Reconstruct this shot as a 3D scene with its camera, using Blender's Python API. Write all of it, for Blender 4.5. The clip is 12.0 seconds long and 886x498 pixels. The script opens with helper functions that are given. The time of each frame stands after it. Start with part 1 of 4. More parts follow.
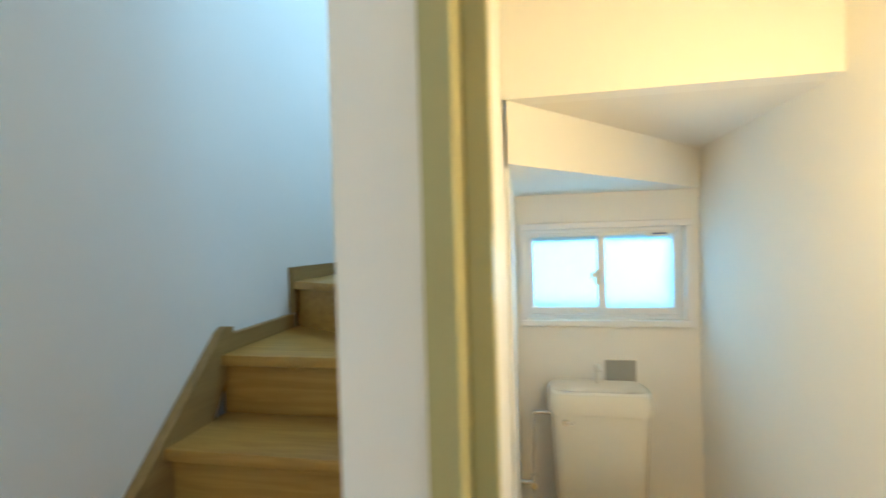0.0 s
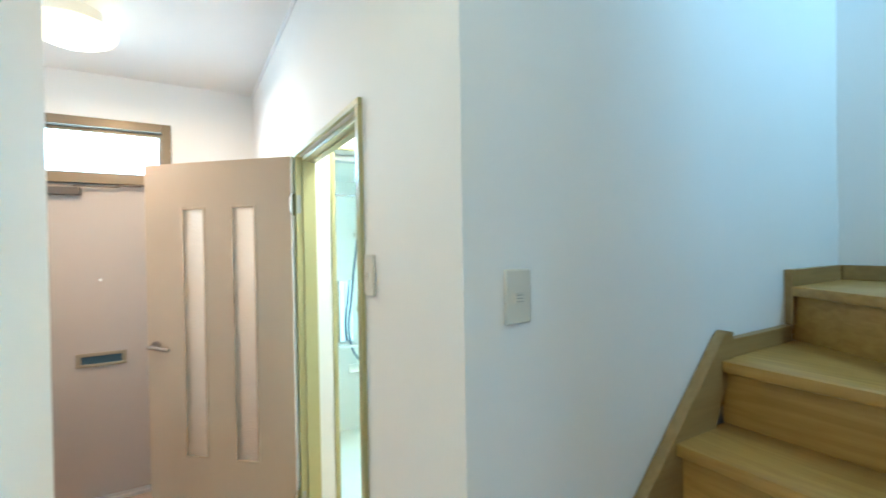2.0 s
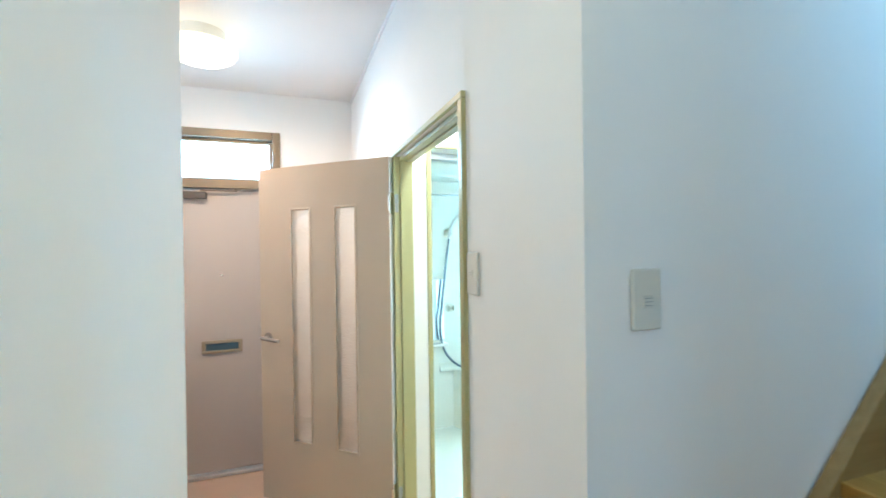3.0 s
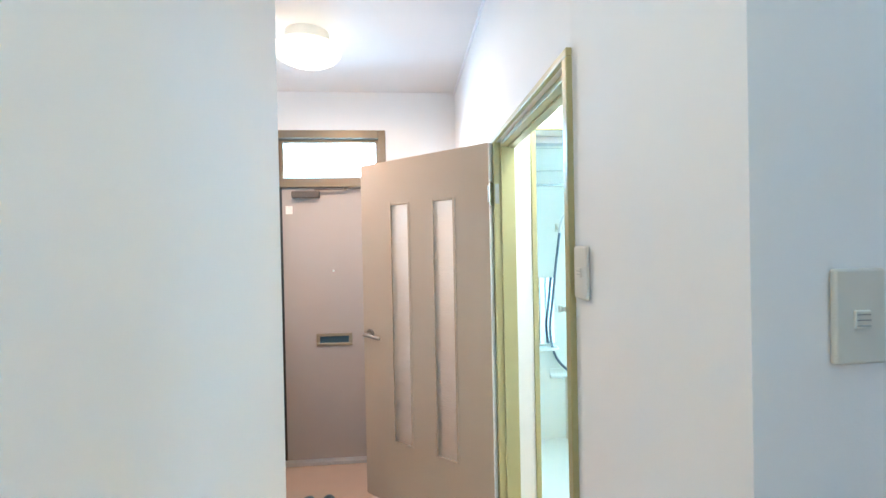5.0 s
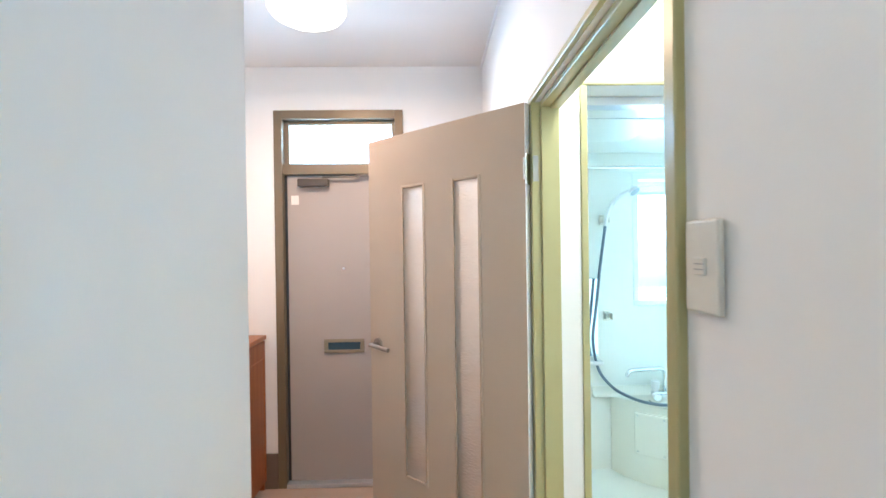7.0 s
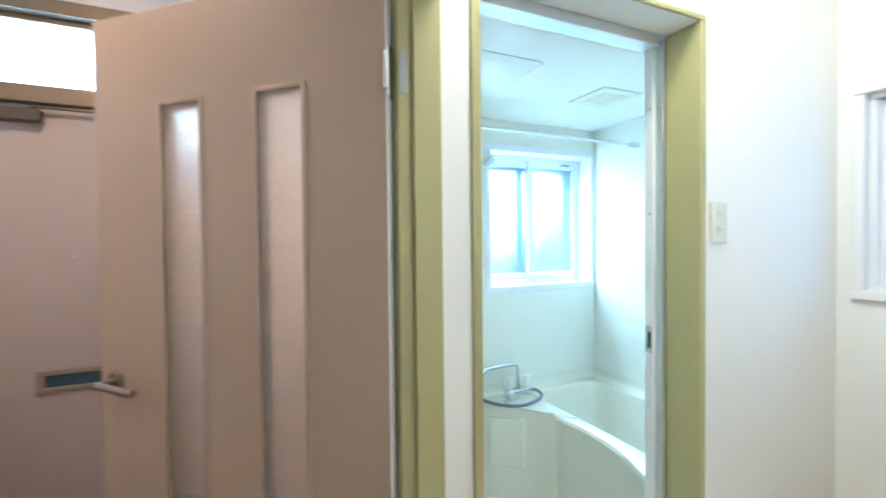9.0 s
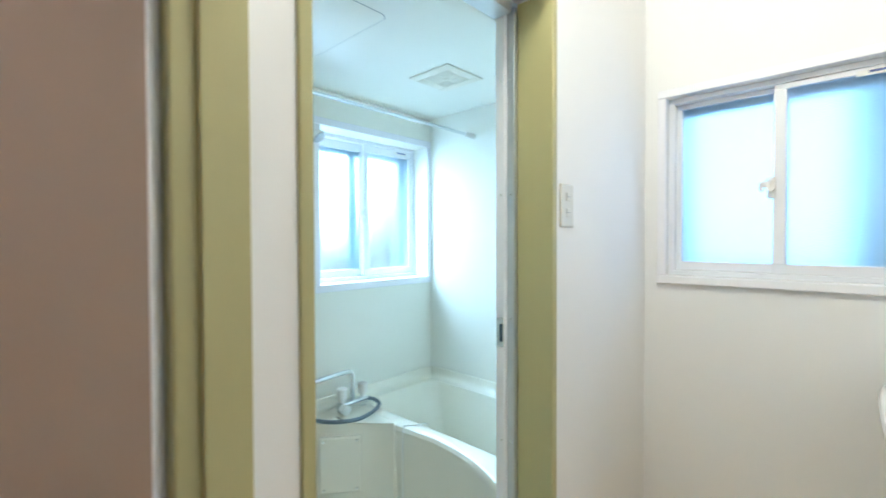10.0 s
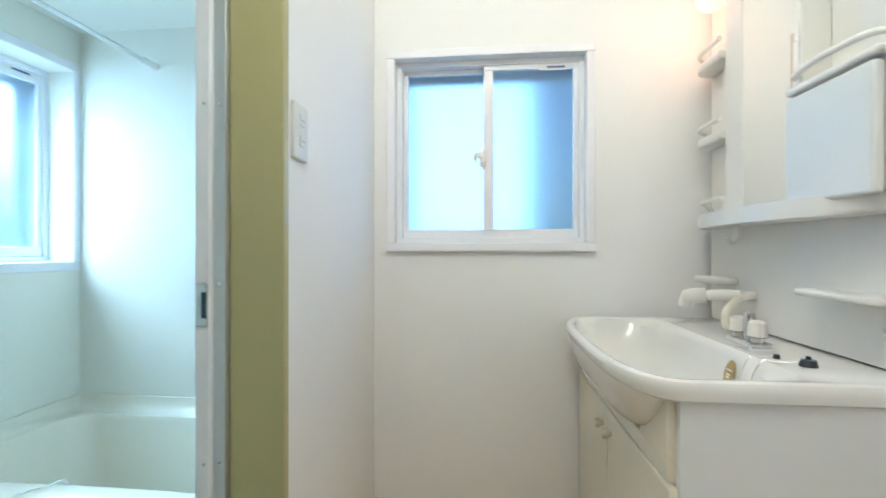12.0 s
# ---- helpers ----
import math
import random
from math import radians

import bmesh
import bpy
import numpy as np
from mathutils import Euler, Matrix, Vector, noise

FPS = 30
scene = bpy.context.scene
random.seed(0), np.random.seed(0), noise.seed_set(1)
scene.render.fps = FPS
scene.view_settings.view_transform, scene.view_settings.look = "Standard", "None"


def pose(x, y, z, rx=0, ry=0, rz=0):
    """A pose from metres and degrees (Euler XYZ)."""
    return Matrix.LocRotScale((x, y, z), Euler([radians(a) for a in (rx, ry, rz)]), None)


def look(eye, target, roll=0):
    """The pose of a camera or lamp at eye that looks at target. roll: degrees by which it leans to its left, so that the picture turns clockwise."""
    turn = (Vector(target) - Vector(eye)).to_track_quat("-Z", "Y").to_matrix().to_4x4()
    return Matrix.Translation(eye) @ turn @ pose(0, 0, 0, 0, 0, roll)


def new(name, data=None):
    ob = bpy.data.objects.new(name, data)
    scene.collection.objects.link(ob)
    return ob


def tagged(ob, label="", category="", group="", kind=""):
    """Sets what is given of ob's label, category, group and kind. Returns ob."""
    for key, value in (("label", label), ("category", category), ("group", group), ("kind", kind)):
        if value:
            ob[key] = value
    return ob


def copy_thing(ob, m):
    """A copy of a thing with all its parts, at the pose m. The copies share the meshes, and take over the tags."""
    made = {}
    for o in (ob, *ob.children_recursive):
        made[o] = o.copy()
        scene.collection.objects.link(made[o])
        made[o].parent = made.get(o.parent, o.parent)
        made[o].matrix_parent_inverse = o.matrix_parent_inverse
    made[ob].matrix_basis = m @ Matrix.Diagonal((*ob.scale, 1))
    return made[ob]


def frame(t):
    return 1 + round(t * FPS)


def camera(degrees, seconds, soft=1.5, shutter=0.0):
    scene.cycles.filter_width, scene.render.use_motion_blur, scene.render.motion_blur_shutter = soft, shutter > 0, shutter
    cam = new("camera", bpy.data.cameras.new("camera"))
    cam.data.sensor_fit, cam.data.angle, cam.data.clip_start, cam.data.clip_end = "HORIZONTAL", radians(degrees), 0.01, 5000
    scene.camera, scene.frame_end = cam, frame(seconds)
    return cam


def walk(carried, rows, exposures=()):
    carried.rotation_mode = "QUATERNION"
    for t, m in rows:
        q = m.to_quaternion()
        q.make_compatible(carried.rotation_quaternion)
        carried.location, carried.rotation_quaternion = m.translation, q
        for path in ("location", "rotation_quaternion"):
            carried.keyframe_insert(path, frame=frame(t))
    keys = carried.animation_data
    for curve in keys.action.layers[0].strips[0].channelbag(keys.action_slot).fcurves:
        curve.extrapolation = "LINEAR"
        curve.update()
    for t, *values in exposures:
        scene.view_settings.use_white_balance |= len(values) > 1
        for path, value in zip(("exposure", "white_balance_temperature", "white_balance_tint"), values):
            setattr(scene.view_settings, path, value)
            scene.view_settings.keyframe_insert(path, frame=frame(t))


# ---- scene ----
# ---- camera ----
cam = camera(90.7, 12.0, soft=1.5, shutter=0.5)
PATH = [
    (0, (1.001, -0.326, 1.337), (0.643, 1.642, 1.308), -1.6),
    (0.5, (0.867, -0.342, 1.334), (0.117, 1.512, 1.323), -1.4),
    (1, (0.796, -0.388, 1.357), (-0.372, 1.235, 1.342), -1.0),
    (1.5, (0.77, -0.428, 1.362), (-0.75, 0.872, 1.346), -0.9),
    (2, (0.752, -0.461, 1.357), (-0.97, 0.555, 1.341), -1.0),
    (2.5, (0.723, -0.493, 1.351), (-1.092, 0.347, 1.339), -0.9),
    (3, (0.678, -0.491, 1.35), (-1.206, 0.181, 1.342), -0.8),
    (3.5, (0.624, -0.485, 1.351), (-1.314, 0.007, 1.343), -1.0),
    (5.5, (0.455, -0.377, 1.339), (-1.541, -0.248, 1.326), -1.1),
    (6, (0.371, -0.371, 1.337), (-1.627, -0.279, 1.328), -1.0),
    (6.5, (0.246, -0.358, 1.323), (-1.754, -0.314, 1.316), -0.8),
    (8.3, (-0.32, -0.324, 1.254), (-2.293, 0.006, 1.216), -0.6),
    (8.5, (-0.383, -0.319, 1.247), (-2.327, 0.148, 1.206), -0.6),
    (9, (-0.514, -0.297, 1.228), (-2.331, 0.537, 1.184), -0.6),
    (9.5, (-0.636, -0.237, 1.205), (-2.25, 0.943, 1.158), -0.4),
    (10, (-0.751, -0.173, 1.171), (-2.115, 1.29, 1.134), -0.2),
    (10.5, (-0.853, -0.116, 1.138), (-1.913, 1.58, 1.109), -0.1),
    (11, (-0.912, -0.061, 1.096), (-1.62, 1.809, 1.078), -0.1),
    (11.5, (-0.931, 0.002, 1.066), (-1.337, 1.96, 1.06), -0.0),
    (12, (-0.934, 0.05, 1.017), (-1.129, 2.04, 1.019), -0.0),
]
walk(cam, [(t, look(eye, target, roll)) for t, eye, target, roll in PATH],
     exposures=[(0.0, 0.62, 4850, -9), (0.6, 0.74, 4700, -17), (1.2, 0.84, 4750, -17), (2.0, 0.86, 4450, -14), (3.5, 0.86, 4350, -9), (6.5, 0.78, 4400, -3),
                (8.3, 0.38, 4550, -2), (9.0, 0.12, 4600, 0), (10.0, -0.14, 4800, 3), (11.0, -0.29, 4800, 3), (12.0, -0.33, 4780, 3)])

# ---- world and light ----
world = bpy.data.worlds.new("world")
scene.world = world
world.use_nodes = True
wn = world.node_tree
sky = wn.nodes.new("ShaderNodeTexSky")
sky.sky_type = "NISHITA"
sky.sun_disc = False
sky.sun_elevation = radians(23)
sky.sun_rotation = radians(167)
wn.nodes["Background"].inputs["Strength"].default_value = 0.15
wn.links.new(sky.outputs[0], wn.nodes["Background"].inputs["Color"])

sun = new("sun", bpy.data.lights.new("sun", "SUN"))
sun.data.energy, sun.data.angle, sun.data.color = 2.0, radians(0.6), (1.0, 0.95, 0.88)
sun.matrix_world = look((0, 0, 0), (-0.2, 0.9, -0.4))


def area(name, eye, target, sx, sy, watts, color):
    lamp = new(name, bpy.data.lights.new(name, "AREA"))
    lamp.data.shape, lamp.data.size, lamp.data.size_y = "RECTANGLE", sx, sy
    lamp.data.energy, lamp.data.color = watts, color
    lamp.matrix_world = look(eye, target)
    return lamp


def bulb(name, place, radius, watts, color):
    lamp = new(name, bpy.data.lights.new(name, "POINT"))
    lamp.data.energy, lamp.data.color, lamp.data.shadow_soft_size = watts, color, radius
    lamp.location = place
    return lamp


DAY = (0.80, 0.92, 1.0)
area("bath_daylight", (-2.95, 1.24, 1.60), (-1.7, 1.20, 0.40), 0.75, 0.85, 60, (0.80, 0.92, 0.97))
area("washroom_daylight", (-1.00, 1.95, 1.40), (-0.90, 0.6, 1.25), 0.5, 0.7, 3.0, (0.50, 0.76, 1.0))
area("toilet_daylight", (1.37, 2.05, 1.20), (1.37, 0.8, 1.1), 0.7, 0.40, 1.9, (0.46, 0.84, 1.0))
area("transom_daylight", (-3.05, -0.95, 2.05), (-1.5, -0.95, 1.5), 0.72, 0.30, 13, DAY)
area("stair_daylight", (1.80, 1.40, 3.45), (0.0, 1.05, 2.1), 0.7, 0.9, 14, (0.76, 0.89, 0.98))
# added fill lamp at the corridor's unseen east end, brightens the corridor walls
area("corridor_end_fill", (2.80, -0.25, 1.30), (-0.5, -0.55, 1.2), 0.35, 1.5, 1.6, (0.86, 0.94, 1.0))
entry = area("entry_lamp_light", (-1.91, -0.90, 2.335), (-1.91, -0.90, 0.0), 0.20, 0.20, 16, (1.0, 0.53, 0.27))
entry.data.shape = "DISK"
# added fill light over the corridor, no lamp is known here
bulb("corridor_fill", (0.32, -0.42, 2.38), 0.10, 2.8, (1.0, 0.80, 0.56))
# toilet lamp is out of view, its position is set for even brightness
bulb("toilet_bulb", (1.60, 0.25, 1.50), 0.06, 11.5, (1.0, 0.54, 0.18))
bulb("vanity_bulb", (-0.262, 1.432, 1.772), 0.04, 1.7, (1.0, 0.42, 0.19))
# added fill light under the washroom ceiling, brightens walls and vanity
bulb("washroom_fill", (-1.02, 0.32, 2.34), 0.12, 35.0, (1.0, 0.79, 0.53))


# ---- materials ----
def material(name, base, rough=0.5, metal=0.0, vary=0.04, scale=8.0, bump=0.0, bump_scale=300.0, coat=0.0):
    m = bpy.data.materials.new(name)
    m.use_nodes = True
    nt = m.node_tree
    p = nt.nodes["Principled BSDF"]
    p.inputs["Metallic"].default_value = metal
    p.inputs["Coat Weight"].default_value = coat
    tc = nt.nodes.new("ShaderNodeTexCoord")
    n1 = nt.nodes.new("ShaderNodeTexNoise")
    n1.inputs["Scale"].default_value, n1.inputs["Detail"].default_value = scale, 5
    nt.links.new(tc.outputs["Object"], n1.inputs["Vector"])
    ramp = nt.nodes.new("ShaderNodeMix")
    ramp.data_type = "RGBA"
    lo = [max(0, c * (1 - vary)) for c in base] + [1]
    hi = [min(1, c * (1 + vary)) for c in base] + [1]
    ramp.inputs[6].default_value, ramp.inputs[7].default_value = lo, hi
    nt.links.new(n1.outputs["Fac"], ramp.inputs[0])
    nt.links.new(ramp.outputs[2], p.inputs["Base Color"])
    mr = nt.nodes.new("ShaderNodeMapRange")
    mr.inputs[3].default_value, mr.inputs[4].default_value = rough * 0.85, min(1, rough * 1.15)
    nt.links.new(n1.outputs["Fac"], mr.inputs[0])
    nt.links.new(mr.outputs[0], p.inputs["Roughness"])
    if bump:
        n2 = nt.nodes.new("ShaderNodeTexNoise")
        n2.inputs["Scale"].default_value, n2.inputs["Detail"].default_value = bump_scale, 3
        nt.links.new(tc.outputs["Object"], n2.inputs["Vector"])
        b = nt.nodes.new("ShaderNodeBump")
        b.inputs["Strength"].default_value, b.inputs["Distance"].default_value = bump, 0.002
        nt.links.new(n2.outputs["Fac"], b.inputs["Height"])
        nt.links.new(b.outputs[0], p.inputs["Normal"])
    return m


def wood(name, dark, light, along="X", rough=0.4, scale=2.2):
    """Straight wood grain: noise stretched along one axis."""
    m = bpy.data.materials.new(name)
    m.use_nodes = True
    nt = m.node_tree
    p = nt.nodes["Principled BSDF"]
    tc = nt.nodes.new("ShaderNodeTexCoord")
    mp = nt.nodes.new("ShaderNodeMapping")
    s = {"X": (scale, 30, 30), "Y": (30, scale, 30), "Z": (30, 30, scale)}[along]
    mp.inputs["Scale"].default_value = s
    nt.links.new(tc.outputs["Object"], mp.inputs[0])
    n1 = nt.nodes.new("ShaderNodeTexNoise")
    n1.inputs["Scale"].default_value, n1.inputs["Detail"].default_value, n1.inputs["Distortion"].default_value = 1.6, 6, 0.6
    nt.links.new(mp.outputs[0], n1.inputs["Vector"])
    n2 = nt.nodes.new("ShaderNodeTexNoise")
    n2.inputs["Scale"].default_value = 3.0
    nt.links.new(tc.outputs["Object"], n2.inputs["Vector"])
    add = nt.nodes.new("ShaderNodeMath")
    add.operation = "MULTIPLY_ADD"
    add.inputs[1].default_value = 0.35
    nt.links.new(n2.outputs["Fac"], add.inputs[0])
    sub = nt.nodes.new("ShaderNodeMath")
    sub.operation = "MULTIPLY"
    sub.inputs[1].default_value = 0.75
    nt.links.new(n1.outputs["Fac"], sub.inputs[0])
    nt.links.new(sub.outputs[0], add.inputs[2])
    r = nt.nodes.new("ShaderNodeValToRGB")
    r.color_ramp.elements[0].position, r.color_ramp.elements[1].position = 0.32, 0.72
    r.color_ramp.elements[0].color, r.color_ramp.elements[1].color = (*dark, 1), (*light, 1)
    nt.links.new(add.outputs[0], r.inputs[0])
    nt.links.new(r.outputs[0], p.inputs["Base Color"])
    p.inputs["Roughness"].default_value = rough
    b = nt.nodes.new("ShaderNodeBump")
    b.inputs["Strength"].default_value, b.inputs["Distance"].default_value = 0.15, 0.001
    nt.links.new(n1.outputs["Fac"], b.inputs["Height"])
    nt.links.new(b.outputs[0], p.inputs["Normal"])
    return m


def frosted(name, tint, bump_scale, bump, rough=0.35, stretch=(1, 1, 1)):
    """Obscure glass: rough transmission with cast relief."""
    m = bpy.data.materials.new(name)
    m.use_nodes = True
    nt = m.node_tree
    p = nt.nodes["Principled BSDF"]
    p.inputs["Base Color"].default_value = (*tint, 1)
    p.inputs["Transmission Weight"].default_value = 1.0
    p.inputs["Roughness"].default_value = rough
    p.inputs["IOR"].default_value = 1.45
    tc = nt.nodes.new("ShaderNodeTexCoord")
    n = nt.nodes.new("ShaderNodeTexNoise")
    n.inputs["Scale"].default_value, n.inputs["Detail"].default_value = bump_scale, 2
    mp = nt.nodes.new("ShaderNodeMapping")
    mp.inputs["Scale"].default_value = stretch
    nt.links.new(tc.outputs["Object"], mp.inputs[0])
    nt.links.new(mp.outputs[0], n.inputs["Vector"])
    b = nt.nodes.new("ShaderNodeBump")
    b.inputs["Strength"].default_value, b.inputs["Distance"].default_value = bump, 0.003
    nt.links.new(n.outputs["Fac"], b.inputs["Height"])
    nt.links.new(b.outputs[0], p.inputs["Normal"])
    return m


def glowing(name, color, strength):
    m = bpy.data.materials.new(name)
    m.use_nodes = True
    p = m.node_tree.nodes["Principled BSDF"]
    p.inputs["Base Color"].default_value = (0.9, 0.88, 0.82, 1)
    p.inputs["Emission Color"].default_value = (*color, 1)
    p.inputs["Emission Strength"].default_value = strength
    return m


M_WALL = material("wallpaper_white", (0.875, 0.875, 0.865), 0.75, vary=0.02, scale=3, bump=0.13, bump_scale=420)
M_CEIL = material("ceiling_white", (0.84, 0.83, 0.815), 0.8, vary=0.02, scale=3, bump=0.2, bump_scale=300)
M_FRAME = material("door_frame_khaki", (0.43, 0.40, 0.185), 0.33, vary=0.015, scale=3, bump=0.03)
M_STAIR = wood("stair_oak", (0.34, 0.20, 0.040), (0.50, 0.32, 0.082), "X", 0.35)
M_STAIRSIDE = wood("stair_side_oak", (0.26, 0.175, 0.062), (0.36, 0.25, 0.095), "Y", 0.4)
M_FLOOR = wood("floor_oak", (0.34, 0.22, 0.11), (0.48, 0.33, 0.18), "X", 0.35)
M_LEAF = material("door_leaf_beige", (0.44, 0.358, 0.266), 0.42, vary=0.03, scale=4, bump=0.05)
M_FRONT = material("front_door_mauve", (0.40, 0.366, 0.338), 0.45, vary=0.03, scale=3, bump=0.05)
M_BEAD = material("glazing_bead_pale", (0.72, 0.63, 0.52), 0.4, vary=0.02)
M_BRONZE = material("dark_bronze", (0.10, 0.085, 0.07), 0.4, metal=0.5)
M_FRONTFRAME = material("front_frame_bronze", (0.20, 0.16, 0.10), 0.4, metal=0.3)
M_WHITE = material("white_plastic", (0.82, 0.81, 0.765), 0.35, vary=0.015)
M_TRIM = material("white_trim", (0.88, 0.88, 0.91), 0.4, vary=0.015)
M_ALU = material("white_aluminium", (0.86, 0.87, 0.90), 0.35, metal=0.0, vary=0.02)
M_RAWALU = material("satin_aluminium", (0.62, 0.64, 0.66), 0.35, metal=0.8, vary=0.04)
M_CHROME = material("chrome", (0.72, 0.74, 0.76), 0.12, metal=1.0, vary=0.02)
M_BATH = material("bath_panel_ivory", (0.84, 0.835, 0.745), 0.38, vary=0.015, scale=3, bump=0.02, bump_scale=60)
M_TUB = material("tub_cream", (0.83, 0.81, 0.69), 0.18, vary=0.015, scale=3, coat=0.3)
M_CERAMIC = material("ceramic_white", (0.82, 0.82, 0.78), 0.12, vary=0.01, scale=3, coat=0.4)
M_CREAM = material("vanity_cream", (0.78, 0.75, 0.62), 0.35, vary=0.015)
M_VSIDE = material("vanity_side_white", (0.74, 0.76, 0.75), 0.4, vary=0.015)
M_HOSE = material("hose_grey_blue", (0.14, 0.18, 0.22), 0.35, vary=0.05)
M_RUBBER = material("black_rubber", (0.03, 0.04, 0.05), 0.5)
M_CHERRY = wood("cherry_veneer", (0.21, 0.060, 0.016), (0.34, 0.108, 0.030), "Z", 0.35)
M_CHERRYTOP = wood("cherry_top", (0.30, 0.098, 0.024), (0.46, 0.17, 0.050), "X", 0.3)
M_DARK = material("shadow_gap", (0.03, 0.03, 0.03), 0.7)
M_TILE = material("genkan_tile", (0.48, 0.36, 0.28), 0.5, vary=0.08, scale=6, bump=0.1)
M_KICK = material("genkan_skirting", (0.16, 0.12, 0.09), 0.5, vary=0.06)
M_SLOTRIM = material("mail_slot_bronze", (0.30, 0.265, 0.19), 0.4, metal=0.3)
M_GREY = material("grey_plate", (0.36, 0.37, 0.36), 0.35, metal=0.3)
# strong tan chosen for its warm bounce onto the lower walls
M_BOUNCE = material("bounce_tan", (0.78, 0.60, 0.32), 0.4, vary=0.05, scale=12)
M_PLATE = material("switch_plate_ivory", (0.70, 0.69, 0.62), 0.35, vary=0.015)
M_LEVER = material("lever_nickel", (0.26, 0.23, 0.20), 0.35, metal=0.6)
M_GOLD = material("gold_sticker", (0.46, 0.36, 0.12), 0.4, metal=0.2)
M_LABEL = material("label_blue", (0.10, 0.14, 0.35), 0.5)
M_SLOT = material("slot_dark_blue", (0.03, 0.07, 0.11), 0.4)
# the blue of skylit shade is put into this frame colour
M_OUTERFRAME = material("outer_frame_shade_blue", (0.32, 0.44, 0.54), 0.5, metal=0.2)
M_PANE = frosted("obscure_glass", (0.84, 0.94, 1.0), 260, 0.5, 0.45)
M_TRANSOM = frosted("transom_glass", (0.90, 0.97, 1.0), 200, 0.4, 0.38)
M_LEAFGLASS = frosted("rippled_glass", (0.86, 0.82, 0.76), 60, 1.0, 0.30, (1.0, 1.0, 2.6))
M_GLOBE = glowing("lamp_globe", (1.0, 0.62, 0.30), 1.25)
M_MIRROR = material("mirror_silver", (0.88, 0.90, 0.89), 0.02, metal=1.0, vary=0.0)
M_OUTWALL = material("neighbour_render_red", (0.45, 0.20, 0.15), 0.8, vary=0.1)
M_OUTGREY = material("added_wall_grey", (0.80, 0.81, 0.80), 0.85, vary=0.08)
M_EARTH = material("gravel_ground", (0.25, 0.23, 0.20), 0.9, vary=0.2, scale=20)


# ---- mesh helpers ----
def box(bm, x0, x1, y0, y1, z0, z1, bevel=0.0, seg=2):
    made = bmesh.ops.create_cube(bm, size=1.0)["verts"]
    for v in made:
        v.co = Vector((x0 + (v.co.x + 0.5) * (x1 - x0), y0 + (v.co.y + 0.5) * (y1 - y0), z0 + (v.co.z + 0.5) * (z1 - z0)))
    if bevel:
        edges = list({e for v in made for e in v.link_edges})
        bmesh.ops.bevel(bm, geom=edges, offset=bevel, segments=seg, profile=0.5, affect="EDGES")


def rod(bm, a, b, r0, r1=None, n=16):
    a, b = Vector(a), Vector(b)
    q = (b - a).to_track_quat("Z", "Y").to_matrix().to_4x4()
    bmesh.ops.create_cone(bm, cap_ends=True, segments=n, radius1=r0, radius2=r0 if r1 is None else r1,
                          depth=(b - a).length, matrix=Matrix.Translation((a + b) / 2) @ q)


def tube(bm, points, r, n=12, steps=8):
    """A round tube along a smooth curve through the points."""
    pts = [Vector(p) for p in points]
    line = []
    for i in range(len(pts) - 1):
        p0, p1, p2, p3 = pts[max(0, i - 1)], pts[i], pts[i + 1], pts[min(len(pts) - 1, i + 2)]
        for k in range(steps):
            t = k / steps
            line.append(0.5 * (2 * p1 + (p2 - p0) * t + (2 * p0 - 5 * p1 + 4 * p2 - p3) * t * t + (3 * p1 - p0 - 3 * p2 + p3) * t ** 3))
    line.append(pts[-1])
    rings, up = [], Vector((0.13, 0.21, 0.97))
    for i, p in enumerate(line):
        d = (line[min(i + 1, len(line) - 1)] - line[max(i - 1, 0)]).normalized()
        side = d.cross(up)
        side = side.normalized() if side.length > 1e-4 else d.orthogonal().normalized()
        up = side.cross(d).normalized()
        rings.append([bm.verts.new(p + r * (math.cos(a) * side + math.sin(a) * up)) for a in (2 * math.pi * k / n for k in range(n))])
    for a, b in zip(rings, rings[1:]):
        for k in range(n):
            bm.faces.new((a[k], a[(k + 1) % n], b[(k + 1) % n], b[k]))
    bm.faces.new(rings[0][::-1])
    bm.faces.new(rings[-1])


def prism(bm, outline, z0, z1):
    """An upright prism over a plan outline."""
    lo = [bm.verts.new((x, y, z0)) for x, y in outline]
    hi = [bm.verts.new((x, y, z1)) for x, y in outline]
    n = len(outline)
    for i in range(n):
        bm.faces.new((lo[i], lo[(i + 1) % n], hi[(i + 1) % n], hi[i]))
    bm.faces.new(lo[::-1])
    bm.faces.new(hi)


def loft(bm, rings, close_first=False, close_last=False):
    made = [[bm.verts.new(p) for p in ring] for ring in rings]
    n = len(made[0])
    for a, b in zip(made, made[1:]):
        for k in range(n):
            bm.faces.new((a[k], a[(k + 1) % n], b[(k + 1) % n], b[k]))
    if close_first:
        bm.faces.new(made[0][::-1])
    if close_last:
        bm.faces.new(made[-1])


def finish(bm, name, mat, smooth=True):
    bmesh.ops.recalc_face_normals(bm, faces=bm.faces[:])
    me = bpy.data.meshes.new(name)
    bm.to_mesh(me)
    bm.free()
    me.materials.append(mat)
    if smooth:
        for f in me.polygons:
            f.use_smooth = True
        me.set_sharp_from_angle(angle=radians(35))
    return me


def part(name, bm, mat, parent=None, label=""):
    ob = new(name, finish(bm, name, mat))
    if parent:
        ob.parent = parent
    return tagged(ob, label)


def boxed(name, dims, mat, parent=None, bevel=0.0, label="", seg=2):
    bm = bmesh.new()
    box(bm, *dims, bevel, seg)
    ob = new(name, finish(bm, name, mat, smooth=False))
    if parent:
        ob.parent = parent
    return tagged(ob, label)


